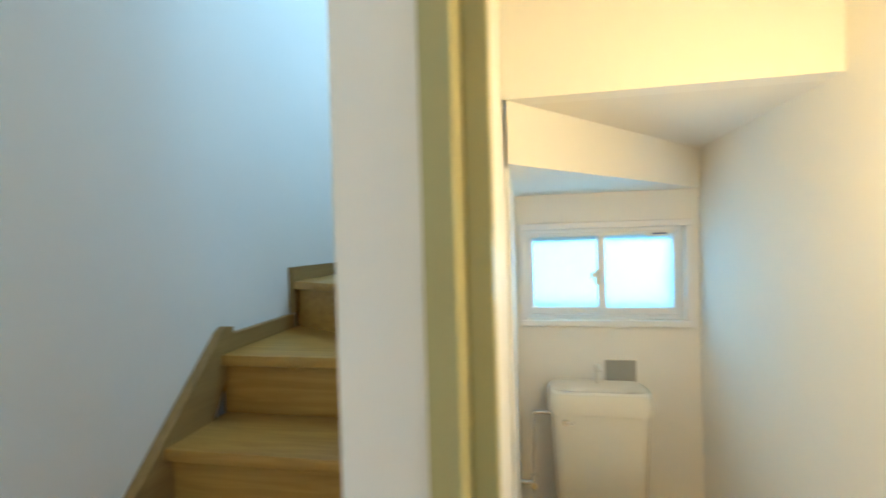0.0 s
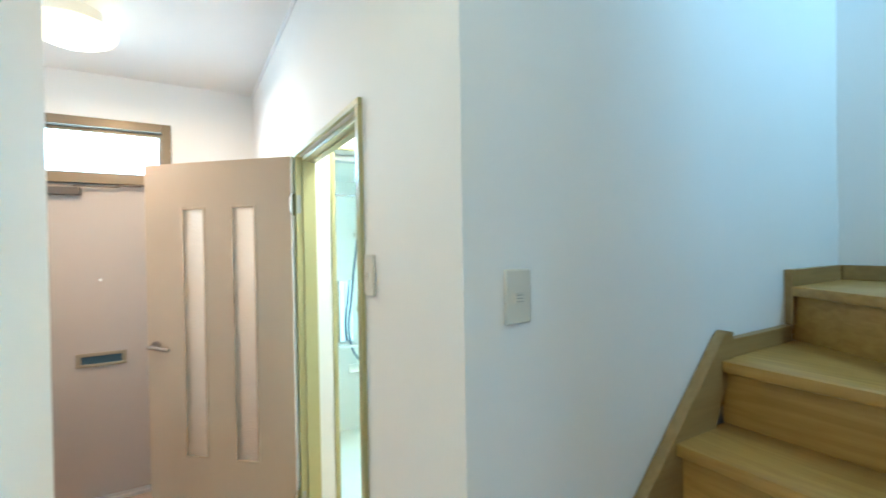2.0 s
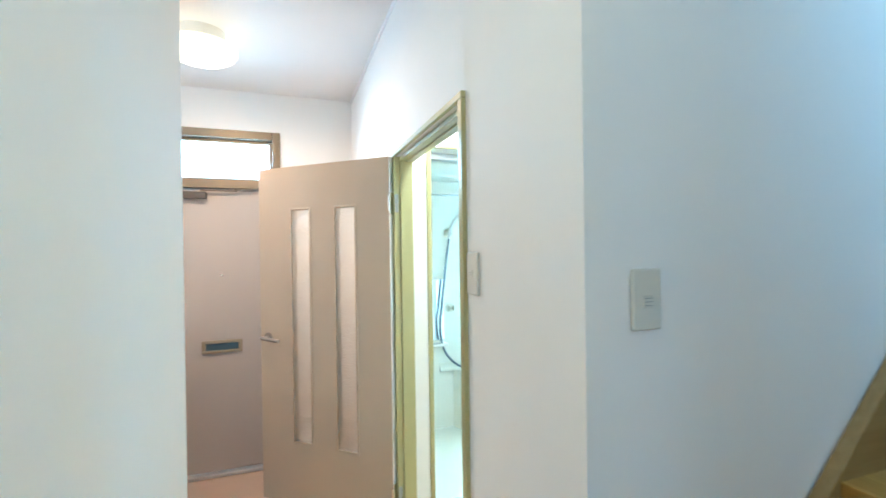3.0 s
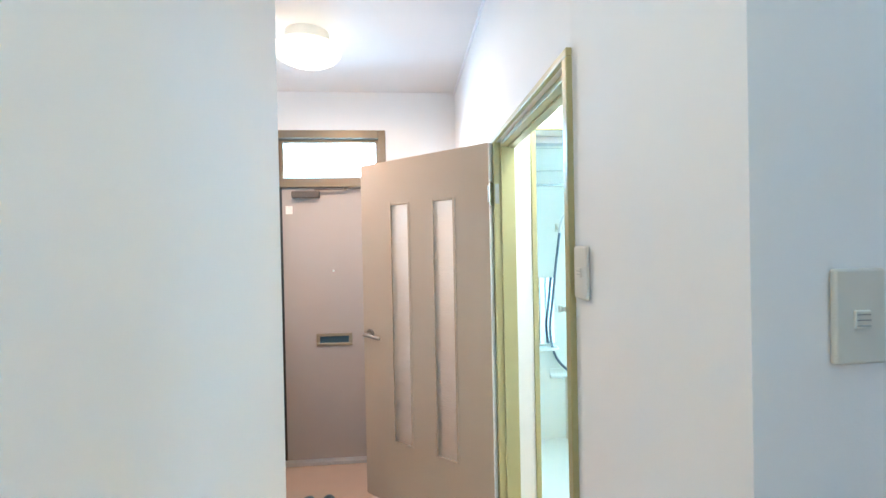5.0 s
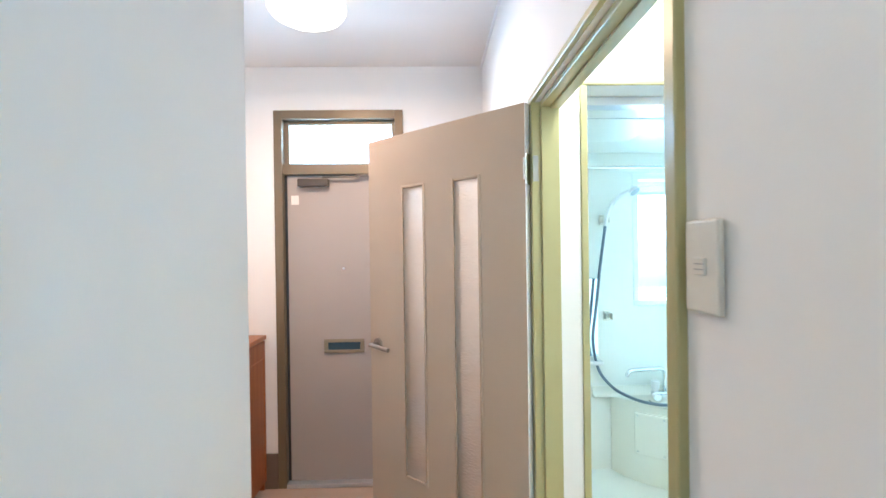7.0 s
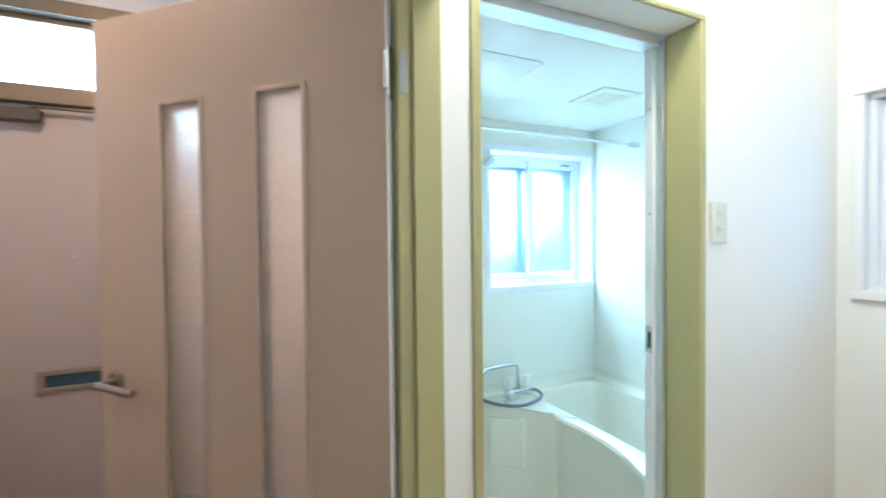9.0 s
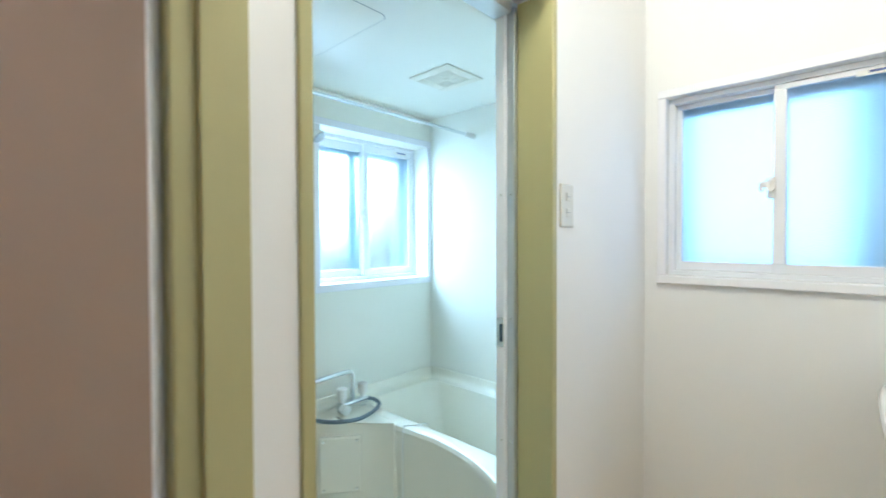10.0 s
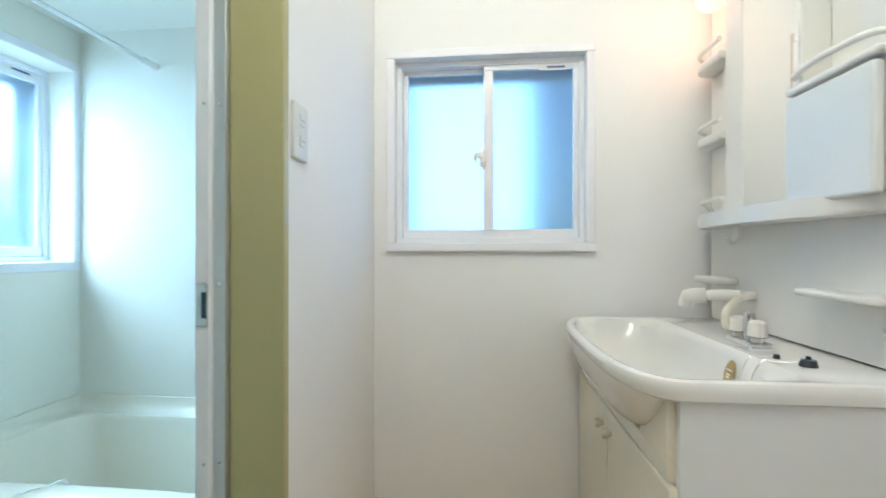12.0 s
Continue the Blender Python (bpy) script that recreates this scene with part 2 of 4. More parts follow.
def thing(name, m, label, category, group="", kind=""):
    ob = new(name)
    ob.empty_display_size = 0.1
    ob.matrix_world = m
    return tagged(ob, label, category, group, kind)


def solid(name, xr, yr, zr, holes, mat, label, category, shift=None):
    """A slab with rectangular holes through it; shift moves a vertex (used for walls bent to fit the camera's view)."""
    cuts = []
    for axis, (a, b) in enumerate((xr, yr, zr)):
        c = {a, b}
        for h in holes:
            c |= {v for v in h[axis] if a < v < b}
        cuts.append(sorted(c))
    cx, cy, cz = cuts

    def full(i, j, k):
        if not (0 <= i < len(cx) - 1 and 0 <= j < len(cy) - 1 and 0 <= k < len(cz) - 1):
            return False
        m = ((cx[i] + cx[i + 1]) / 2, (cy[j] + cy[j + 1]) / 2, (cz[k] + cz[k + 1]) / 2)
        return not any(all(h[a][0] < m[a] < h[a][1] for a in range(3)) for h in holes)

    bm = bmesh.new()
    vs = {}

    def v(i, j, k):
        if (i, j, k) not in vs:
            p = Vector((cx[i], cy[j], cz[k]))
            vs[i, j, k] = bm.verts.new(shift(p) if shift else p)
        return vs[i, j, k]

    for i in range(len(cx) - 1):
        for j in range(len(cy) - 1):
            for k in range(len(cz) - 1):
                if not full(i, j, k):
                    continue
                if not full(i - 1, j, k):
                    bm.faces.new((v(i, j, k), v(i, j, k + 1), v(i, j + 1, k + 1), v(i, j + 1, k)))
                if not full(i + 1, j, k):
                    bm.faces.new((v(i + 1, j, k), v(i + 1, j + 1, k), v(i + 1, j + 1, k + 1), v(i + 1, j, k + 1)))
                if not full(i, j - 1, k):
                    bm.faces.new((v(i, j, k), v(i + 1, j, k), v(i + 1, j, k + 1), v(i, j, k + 1)))
                if not full(i, j + 1, k):
                    bm.faces.new((v(i, j + 1, k), v(i, j + 1, k + 1), v(i + 1, j + 1, k + 1), v(i + 1, j + 1, k)))
                if not full(i, j, k - 1):
                    bm.faces.new((v(i, j, k), v(i, j + 1, k), v(i + 1, j + 1, k), v(i + 1, j, k)))
                if not full(i, j, k + 1):
                    bm.faces.new((v(i, j, k + 1), v(i + 1, j, k + 1), v(i + 1, j + 1, k + 1), v(i, j + 1, k + 1)))
    ob = new(name, finish(bm, name, mat, smooth=False))
    return tagged(ob, label, category, kind="structure")


IN = (-9.0, 9.0)
CEIL = 2.50

# ---- structure: corridor, entry, stairwell ----


def skewed(p):
    """Bends the corridor wall between washroom door and stairs to fit the camera's view."""
    if p.y < 0.01:
        p.y += 0.06 * max(0.0, p.x + 0.5)
    return p


solid("wall_corridor_north", (-2.95, -0.15), (0.0, 0.070), (-0.30, CEIL), [((-1.385, -0.495), IN, (-0.01, 1.780))], M_WALL,
      "white papered wall between corridor and washroom", "wall", skewed)
solid("wall_corridor_south", (-1.06, 2.70), (-0.95, -0.83), (-0.02, CEIL), [], M_WALL, "plain white papered corridor wall", "wall")
# unseen end wall; its opening is made up to hold the fill lamp
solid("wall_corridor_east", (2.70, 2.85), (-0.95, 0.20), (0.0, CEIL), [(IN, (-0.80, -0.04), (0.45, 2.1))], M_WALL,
      "unseen white end wall with an opening added for a fill lamp", "wall")
solid("wall_entry_east", (-1.06, -0.94), (-2.07, -0.95), (-0.30, CEIL), [], M_WALL, "white return wall of the entry hall", "wall")
solid("wall_entry_south", (-2.95, -1.06), (-2.07, -1.87), (-0.30, CEIL), [], M_WALL, "white papered entry hall wall", "wall")
solid("wall_entry_west", (-2.95, -2.80), (-1.87, 0.0), (-0.30, CEIL), [(IN, (-1.365, -0.535), (-0.40, 2.205))], M_WALL,
      "white papered wall around the front door", "wall")
solid("ceiling_corridor", (-2.95, 2.85), (-2.07, 0.085), (CEIL, CEIL + 0.12), [], M_CEIL, "matt white ceiling over corridor and entry", "ceiling")
solid("floor", (-1.62, 2.85), (-1.95, 1.90), (-0.30, 0.0), [((-1.62, -1.42), (0.070, 2.0), IN), ((-0.94, 2.9), (-2.0, -0.95), IN), ((1.95, 2.9), (0.20, 2.0), IN)], M_FLOOR, "light brown wooden floor", "floor")
solid("entry_floor", (-2.95, -1.62), (-1.87, 0.0), (-0.34, -0.265), [], M_TILE, "pinkish beige tiled entry floor", "floor")
boxed("entry_step_edge", (-1.66, -1.61, -1.869, -0.001, -0.10, 0.006), M_STAIRSIDE, bevel=0.008)
tagged(bpy.data.objects["entry_step_edge"], "light wooden edge board of the raised floor", "trim", kind="structure")


def leaning(p):
    """Skews the stair wall off square to fit the camera's view."""
    if p.x > -0.01:
        p.x += 0.021 * max(0.0, p.y)
    return skewed(p)


solid("wall_stair_west", (-0.15, 0.0), (0.0, 1.97), (0.0, 4.9), [], M_WALL, "tall white papered wall beside the stairs", "wall", leaning)
solid("wall_north_east_half", (0.0, 1.95), (1.82, 1.97), (0.0, 4.9), [((1.015, 1.725), IN, (0.955, 1.385))], M_WALL,
      "white outer wall behind stairs and toilet", "wall")
solid("wall_partition_end", (0.797, 0.898), (0.128, 0.2165), (0.0, 4.9), [], M_WALL, "white end of the partition beside the stairs", "wall")
solid("wall_partition", (0.797, 0.955), (0.217, 0.97), (0.0, 4.9), [], M_WALL, "white partition between stairs and toilet", "wall")
solid("wall_toilet_west", (0.90, 0.966), (0.97, 1.82), (0.0, 1.725), [], M_WALL, "cream white toilet side wall under the stairs", "wall")
solid("wall_toilet_east", (1.783, 1.95), (0.11, 1.82), (0.0, 4.9), [(IN, (1.05, 1.75), (2.95, 3.95))], M_WALL, "cream white papered toilet wall", "wall")
solid("wall_toilet_south", (0.898, 1.95), (0.128, 0.206), (0.0, CEIL), [((0.898, 1.70), IN, (-0.1, 1.80))], M_WALL,
      "white wall over the toilet doorway", "wall")
solid("wall_stairwell_south", (0.0, 0.955), (0.0, 0.127), (CEIL + 0.12, 4.9), [], M_WALL, "white stairwell wall above the corridor", "wall")
solid("wall_corridor_north_east", (1.95, 2.70), (0.0, 0.20), (0.0, CEIL), [], M_WALL, "plain white corridor wall", "wall")
solid("wall_stair_inner", (0.955, 1.783), (0.90, 0.965), (1.726, 4.9), [], M_WALL, "white wall hanging between toilet and upper stairs", "wall")
solid("ceiling_toilet", (0.955, 1.783), (0.20, 0.90), (2.42, 2.48), [], M_CEIL, "white toilet ceiling", "ceiling")
solid("ceiling_stairwell", (-0.15, 1.95), (0.0, 1.97), (4.9, 5.0), [], M_CEIL, "white stairwell ceiling", "ceiling")

# stepped soffit under the winding stairs, seen from the toilet
bm = bmesh.new()
box(bm, 0.966, 1.783, 0.965, 1.82, 1.726, 1.7365)
tagged(part("soffit_upper", bm, M_CEIL), "pale grey white soffit under the stairs", "ceiling", kind="structure")
bm = bmesh.new()
prism(bm, [(0.966, 0.90), (1.783, 1.80), (1.783, 1.82), (0.966, 1.82)], 1.55, 1.725)
tagged(part("soffit_lower", bm, M_WALL), "lower stepped soffit block cut off on the skew", "ceiling", kind="structure")

# ---- structure: washroom and bathroom ----
solid("wall_washroom_west", (-1.44, -1.336), (0.070, 1.605), (0.0, CEIL), [(IN, (0.147, 0.896), (-0.1, 1.831))], M_WALL,
      "white papered wall around the bathroom doorway", "wall")
solid("wall_washroom_north", (-1.44, -0.15), (1.605, 1.74), (0.0, CEIL), [((-1.259, -0.589), IN, (1.040, 1.700))], M_WALL,
      "white papered washroom wall around the window", "wall")
solid("wall_washroom_east", (-0.172, -0.15), (0.070, 1.605), (0.0, CEIL), [], M_WALL, "white papered wall behind the vanity", "wall")
solid("ceiling_washroom", (-1.44, -0.15), (0.070, 1.74), (CEIL, CEIL + 0.12), [], M_CEIL, "white washroom ceiling", "ceiling")
solid("wall_bath_west", (-2.72, -2.50), (0.02, 1.60), (-0.30, 1.93), [(IN, (0.893, 1.575), (0.972, 1.695))], M_BATH,
      "ivory moulded bathroom wall panel around a deep window", "wall")
solid("wall_bath_north", (-2.72, -1.441), (1.60, 1.74), (-0.30, 1.93), [], M_BATH, "smooth ivory bathroom wall panel", "wall")
solid("wall_bath_south", (-2.50, -1.52), (0.02, 0.10), (-0.30, 1.93), [], M_BATH, "smooth ivory bathroom wall panel", "wall")
solid("wall_bath_east", (-1.52, -1.502), (0.10, 1.60), (-0.30, 1.93), [(IN, (0.15, 0.90), (-0.1, 1.80))], M_BATH,
      "ivory bathroom wall panel beside the doorway", "wall")
solid("ceiling_bathroom", (-2.72, -1.50), (0.02, 1.74), (1.855, 1.93), [], M_BATH, "glossy pale bathroom ceiling panel", "ceiling")
solid("floor_bathroom", (-2.50, -1.43), (0.10, 1.60), (-0.30, -0.04), [], M_BATH, "pale cream moulded bathroom floor", "floor")
solid("ground", (-60, 60), (-60, 60), (-0.50, -0.40), [], M_EARTH, "dull brown gravel ground outside the house", "ground")

# reflector sheets added on the unseen floors to warm and brighten the walls
for dims, label in (((-1.336, -0.172, 0.07, 1.605, 0.0005, 0.004), "unseen tan sheet added to bounce warm light in the washroom"),
                    ((0.966, 1.783, 0.20, 1.82, 0.0005, 0.004), "unseen tan sheet added to bounce warm light in the toilet")):
    tagged(boxed("bounce_sheet", dims, M_BOUNCE), label, "floor", kind="structure")

# baseboards
for dims in ((-1.324, -0.172, 1.593, 1.605, 0.0, 0.118), (-1.336, -1.324, 0.898, 1.605, 0.0, 0.118), (-0.485, -0.30, -0.012, 0.0, 0.0, 0.07),
             (-0.94, 2.70, -0.83, -0.818, 0.0, 0.07)):
    tagged(boxed("baseboard", dims, M_STAIRSIDE, bevel=0.002), "slim wood-coloured baseboard along the wall", "baseboard", kind="structure")
tagged(boxed("baseboard", (-2.80, -2.788, -1.87, -1.375, -0.265, -0.035), M_KICK, bevel=0.002), "dark brown entry skirting board", "baseboard", kind="structure")
# thin ceiling cornice along the corridor
tagged(boxed("cornice", (-2.80, -0.15, -0.012, 0.0, 2.482, 2.50), M_TRIM, bevel=0.003), "narrow white cornice strip", "trim", kind="structure")


# ---- washroom doorway frame ----
def door_casing(name, x0, x1, ztop, y0, y1, width, label):
    """Two jambs, a head and a stop strip; the opening lies between x0 and x1."""
    ob = thing(name, Matrix(), label, "door frame", kind="structure")
    boxed("jamb", (x0 - width, x0, y0, y1, 0.0, ztop), M_FRAME, ob, 0.003)
    boxed("jamb", (x1, x1 + 0.030, y0, y1, 0.0, ztop), M_FRAME, ob, 0.003)
    boxed("head", (x0 - width, x1 + 0.030, y0, y1, ztop + 0.0005, ztop + 0.021), M_FRAME, ob, 0.003)
    for a, b in ((x0, x0 + 0.012), (x1 - 0.012, x1)):
        boxed("door_stop", (a, b, y0 + 0.030, y1, 0.0, ztop - 0.020), M_FRAME, ob, 0.002)
    boxed("door_stop", (x0, x1, y0 + 0.030, y1, ztop - 0.020, ztop), M_FRAME, ob, 0.003)
    boxed("head_bead", (x0, x1, y1 - 0.030, y1 + 0.004, ztop - 0.026, ztop - 0.0205), M_FRAME, ob, 0.002)
    return ob


door_casing("door_frame_washroom", -1.338, -0.519, 1.781, -0.014, 0.076, 0.052, "khaki beige painted wooden washroom door frame")
ob = thing("door_frame_toilet", Matrix(), "khaki beige rebated wooden toilet door frame", "door frame", kind="structure")
for s, x in ((1, 0.899), (-1, 1.72)):
    for a, b, y in ((0.0, 0.036, 0.114), (0.0365, 0.069, 0.184)):
        xa, xb = sorted((x + s * a, x + s * b))
        boxed("jamb", (xa, xb, y, 0.216, 0.0, 1.80), M_FRAME, ob, 0.003)
boxed("head", (0.899, 1.72, 0.114, 0.216, 1.8005, 1.845), M_FRAME, ob, 0.003)

for z in (0.18, 1.56):
    boxed("hinge_plate", (-1.3385, -1.3360, -0.010, 0.008, z - 0.042, z + 0.042), M_GREY, bpy.data.objects["door_frame_washroom"], 0.001, "chrome hinge plate")

# bathroom doorway: wooden lining and an aluminium frame behind it
ob = thing("door_frame_bathroom", Matrix(), "khaki lining with a screwed satin aluminium frame", "door frame", kind="structure")
boxed("jamb", (-1.44, -1.328, 0.147, 0.170, 0.0, 1.831), M_FRAME, ob, 0.003)
boxed("jamb", (-1.44, -1.328, 0.873, 0.896, 0.0, 1.831), M_FRAME, ob, 0.003)
boxed("head", (-1.44, -1.328, 0.147, 0.896, 1.8315, 1.846), M_FRAME, ob, 0.003)
boxed("aluminium_post", (-1.466, -1.4405, 0.860, 0.896, -0.03, 1.822), M_RAWALU, ob, 0.002)
boxed("aluminium_post", (-1.498, -1.4665, 0.850, 0.896, -0.03, 1.822), M_ALU, ob, 0.003)
boxed("aluminium_post", (-1.502, -1.4405, 0.147, 0.166, -0.03, 1.822), M_RAWALU, ob, 0.002)
boxed("aluminium_head", (-1.502, -1.4405, 0.167, 0.849, 1.800, 1.830), M_RAWALU, ob, 0.002)
boxed("threshold", (-1.502, -1.33, 0.171, 0.849, -0.06, 0.012), M_RAWALU, ob, 0.002)
plate = boxed("strike_plate", (-1.494, -1.470, 0.8475, 0.8505, 0.868, 0.950), M_CHROME, ob, 0.001, "chrome strike plate with a dark slot")
boxed("slot", (-1.482, -1.4725, 0.8465, 0.848, 0.884, 0.934), M_SLOT, plate)
for z in (0.25, 0.60, 0.95, 1.30, 1.62):
    for x, y in ((-1.452, 0.8615), (-1.478, 0.8515)):
        bm = bmesh.new()
        rod(bm, (x, y, z), (x, y - 0.0035, z), 0.004, 0.003, 10)
        part("screw", bm, M_CHROME, ob)


# ---- windows ----
def sliding_window(name, m, w, h, depth, label, casing=0.03, proud=0.013, latch=True, sill=True,
                   low=0.032, high=0.018, outer=("top",)):
    """Two-sash horizontal slider. Local x runs along the wall, y outwards, z up from the opening's lower edge."""
    ob = thing(name, m, label, "window", kind="structure")
    if casing:
        c = casing
        boxed("window_casing", (-c, w + c, -proud, 0.006, h, h + c), M_TRIM, ob, 0.004)
        boxed("window_casing", (-c, w + c, -proud - (0.008 if sill else 0), 0.006, -c, 0.0), M_TRIM, ob, 0.004)
        boxed("window_casing", (-c, 0.0, -proud, 0.006, 0.0005, h - 0.0005), M_TRIM, ob, 0.004)
        boxed("window_casing", (w, w + c, -proud, 0.006, 0.0005, h - 0.0005), M_TRIM, ob, 0.004)
    f, d = 0.018, depth
    boxed("window_frame", (0, w, d, d + 0.07, h - f, h), M_ALU, ob, 0.002)
    boxed("window_frame", (0, w, d - 0.004, d + 0.07, 0, f), M_ALU, ob, 0.002)
    boxed("window_frame", (0, f, d, d + 0.07, f, h - f), M_ALU, ob, 0.002)
    boxed("window_frame", (w - f, w, d, d + 0.07, f, h - f), M_ALU, ob, 0.002)
    half = w / 2
    bars = {"top": (0.0, w, h - f - high - 0.022, h), "right": (w - 0.088, w, 0.0, h), "mid": (half - 0.070, half - 0.018, 0.0, h)}
    for key in outer:
        x0, x1, z0, z1 = bars[key]
        boxed("outer_frame", (x0, x1, d + 0.0705 + 0.012 * (key == "top"), d + 0.080 + 0.012 * (key == "top"), z0, z1), M_OUTERFRAME, ob)
    for a, b, y in ((f, half + 0.018, 0.036), (half - 0.018, w - f, 0.008)):
        s, s2 = (0.018, 0.034) if a < 0.1 else (0.034, 0.018)
        sash = thing("sash", Matrix.Translation((0, d + y, 0)), "", "")
        sash.parent = ob
        boxed("rail", (a, b, 0, 0.024, f, f + low), M_ALU, sash, 0.002)
        boxed("rail", (a, b, 0, 0.024, h - f - high, h - f), M_ALU, sash, 0.002)
        boxed("stile", (a, a + s, 0, 0.024, f + low, h - f - high), M_ALU, sash, 0.002)
        boxed("stile", (b - s2, b, 0, 0.024, f + low, h - f - high), M_ALU, sash, 0.002)
        pane = boxed("pane", (a + s, b - s2, 0.010, 0.014, f + low, h - f - high), M_PANE, sash)
        pane.visible_shadow = False
    if latch:
        lt = part("latch", latch_mesh(), M_WHITE, ob)
        lt.location = (half - 0.022, d + 0.004, h * 0.46)
    # small sticker on the upper rail of the inner sash
    st = boxed("sticker", (w - 0.155, w - 0.06, d + 0.0065, d + 0.0082, h - f - 0.025, h - f - 0.008), M_WHITE, ob, 0, "white sticker with unreadable blue lines")
    boxed("print", (w - 0.128, w - 0.066, d + 0.0055, d + 0.0066, h - f - 0.018, h - f - 0.011), M_LABEL, st)
    return ob


def latch_mesh():
    """Crescent lock: base plate, round boss and a curved lever."""
    bm = bmesh.new()
    box(bm, -0.011, 0.011, -0.006, 0.004, -0.035, 0.035, 0.003)
    rod(bm, (0, -0.006, 0), (0, -0.018, 0), 0.013)
    box(bm, -0.030, 0.004, -0.020, -0.010, 0.0, 0.022, 0.004)
    box(bm, -0.032, -0.020, -0.020, -0.010, -0.012, 0.018, 0.004)
    return bm


sliding_window("window_1", Matrix.Translation((-1.259, 1.605, 1.040)), 0.670, 0.66, 0.028, "white frosted sliding washroom window with sill", casing=0.030)
sliding_window("window_2", Matrix.Translation((1.015, 1.82, 0.955)), 0.71, 0.43, 0.030, "low white frosted sliding toilet window")
sliding_window("window_3", pose(-2.50, 0.893, 0.972, 0, 0, 90), 0.682, 0.723, 0.105, "white frosted bathroom window in a deep recess", casing=0.035, proud=0.004, sill=False,
               low=0.036, high=0.040, outer=("top", "right", "mid"))
sliding_window("window_4", pose(1.783, 1.75, 2.95, 0, 0, -90), 0.70, 1.0, 0.03, "tall white frosted window lighting the stairs")

# ---- outside, seen blurred through the panes ----
ob = boxed("neighbour_house", (-7.0, -5.5, 0.4, 6.0, -0.40, 1.65), M_OUTWALL)
tagged(ob, "reddish rendered neighbouring house wall", "house", kind="structure")
# made-up wall, placed to dim the right part of the washroom pane
ob = boxed("pane_toning_wall", (-0.28, 4.0, 3.0, 3.15, -0.40, 2.4), M_OUTGREY)
tagged(ob, "added grey wall that darkens the washroom pane's right side", "wall", kind="structure")


# ---- washroom door leaf ----
def leaf_with_glass():
    ob = thing("washroom_door", pose(-1.349, -0.034, 0.0, 0, 0, -132.3), "beige laminate door with two slim glazed slits, open", "door")
    W, T, z0, z1 = 0.805, 0.033, 0.010, 1.782
    slits = [(0.192, 0.312), (0.468, 0.588)]
    za, zb = 0.345, 1.556
    bm = bmesh.new()
    xs = [0.0, slits[0][0], slits[0][1], slits[1][0], slits[1][1], W]
    for i in range(5):
        if i in (1, 3):
            box(bm, xs[i], xs[i + 1], -T, 0, z0, za)
            box(bm, xs[i], xs[i + 1], -T, 0, zb, z1)
        else:
            box(bm, xs[i], xs[i + 1], -T, 0, z0, z1)
    bmesh.ops.remove_doubles(bm, verts=bm.verts[:], dist=0.0001)
    part("leaf", bm, M_LEAF, ob)
    for a, b in slits:
        pane = boxed("pane", (a, b, -0.008, -0.004, za, zb), M_LEAFGLASS, ob, 0, "rippled obscure glass")
        pane.visible_shadow = False
        lining = bmesh.new()
        box(lining, a, a + 0.003, -T, -0.0085, za, zb)
        box(lining, b - 0.003, b, -T, -0.0085, za, zb)
        box(lining, a + 0.003, b - 0.003, -T, -0.0085, za, za + 0.003)
        box(lining, a + 0.003, b - 0.003, -T, -0.0085, zb - 0.003, zb)
        part("slit_lining", lining, M_BEAD, ob, "pale lining of the glazed slit")
        for y0, y1 in ((-0.0035, 0.003), (-T - 0.003, -T + 0.007)):
            w = 0.009
            bead = bmesh.new()
            box(bead, a - w, a + 0.004, y0, y1, za - w, zb + w, 0.003)
            box(bead, b - 0.004, b + w, y0, y1, za - w, zb + w, 0.003)
            box(bead, a + 0.004, b - 0.004, y0, y1, za - w, za + 0.004, 0.003)
            box(bead, a + 0.004, b - 0.004, y0, y1, zb - 0.004, zb + w, 0.003)
            part("glazing_bead", bead, M_LEAF, ob)
    boxed("edge_strip", (-0.0015, 0.0, -T, 0, z0, z1), M_TRIM, ob, 0, "pale edge band")
    for z in (0.18, 1.56):
        hg = boxed("hinge", (-0.008, -0.0018, -0.030, 0.004, z - 0.052, z + 0.052), M_CHROME, ob, 0.002)
        bm = bmesh.new()
        rod(bm, (-0.004, 0.007, z - 0.036), (-0.004, 0.007, z + 0.036), 0.007)
        part("knuckle", bm, M_CHROME, hg)
    for y, s in ((0.0, 1), (-T, -1)):
        hd = bmesh.new()
        rod(hd, (0.752, y, 0.880), (0.752, y + s * 0.008, 0.880), 0.026, 0.024, 24)
        rod(hd, (0.752, y + s * 0.008, 0.880), (0.752, y + s * 0.046, 0.880), 0.010)
        tube(hd, [(0.758, y + s * 0.044, 0.880), (0.715, y + s * 0.048, 0.879), (0.67, y + s * 0.046, 0.874), (0.642, y + s * 0.043, 0.872)], 0.0095)
        part("lever_handle", hd, M_LEVER, ob, "satin nickel lever handle")
    boxed("latch_plate", (W, W + 0.0015, -0.028, -0.006, 0.80, 0.96), M_CHROME, ob)
    return ob


leaf_with_glass()

# ---- front door with transom ----
ob = thing("front_door", Matrix(), "mauve steel front door with a bright transom, closed", "door", kind="structure")
boxed("frame_post", (-2.88, -2.785, -1.372, -1.318, -0.262, 2.213), M_FRONTFRAME, ob, 0.003)
boxed("frame_post", (-2.88, -2.785, -0.582, -0.528, -0.262, 2.213), M_FRONTFRAME, ob, 0.003)
boxed("frame_head", (-2.88, -2.785, -1.3175, -0.5825, 2.155, 2.213), M_FRONTFRAME, ob, 0.003)
boxed("transom_bar", (-2.88, -2.795, -1.3175, -0.5825, 1.795, 1.865), M_FRONTFRAME, ob, 0.003)
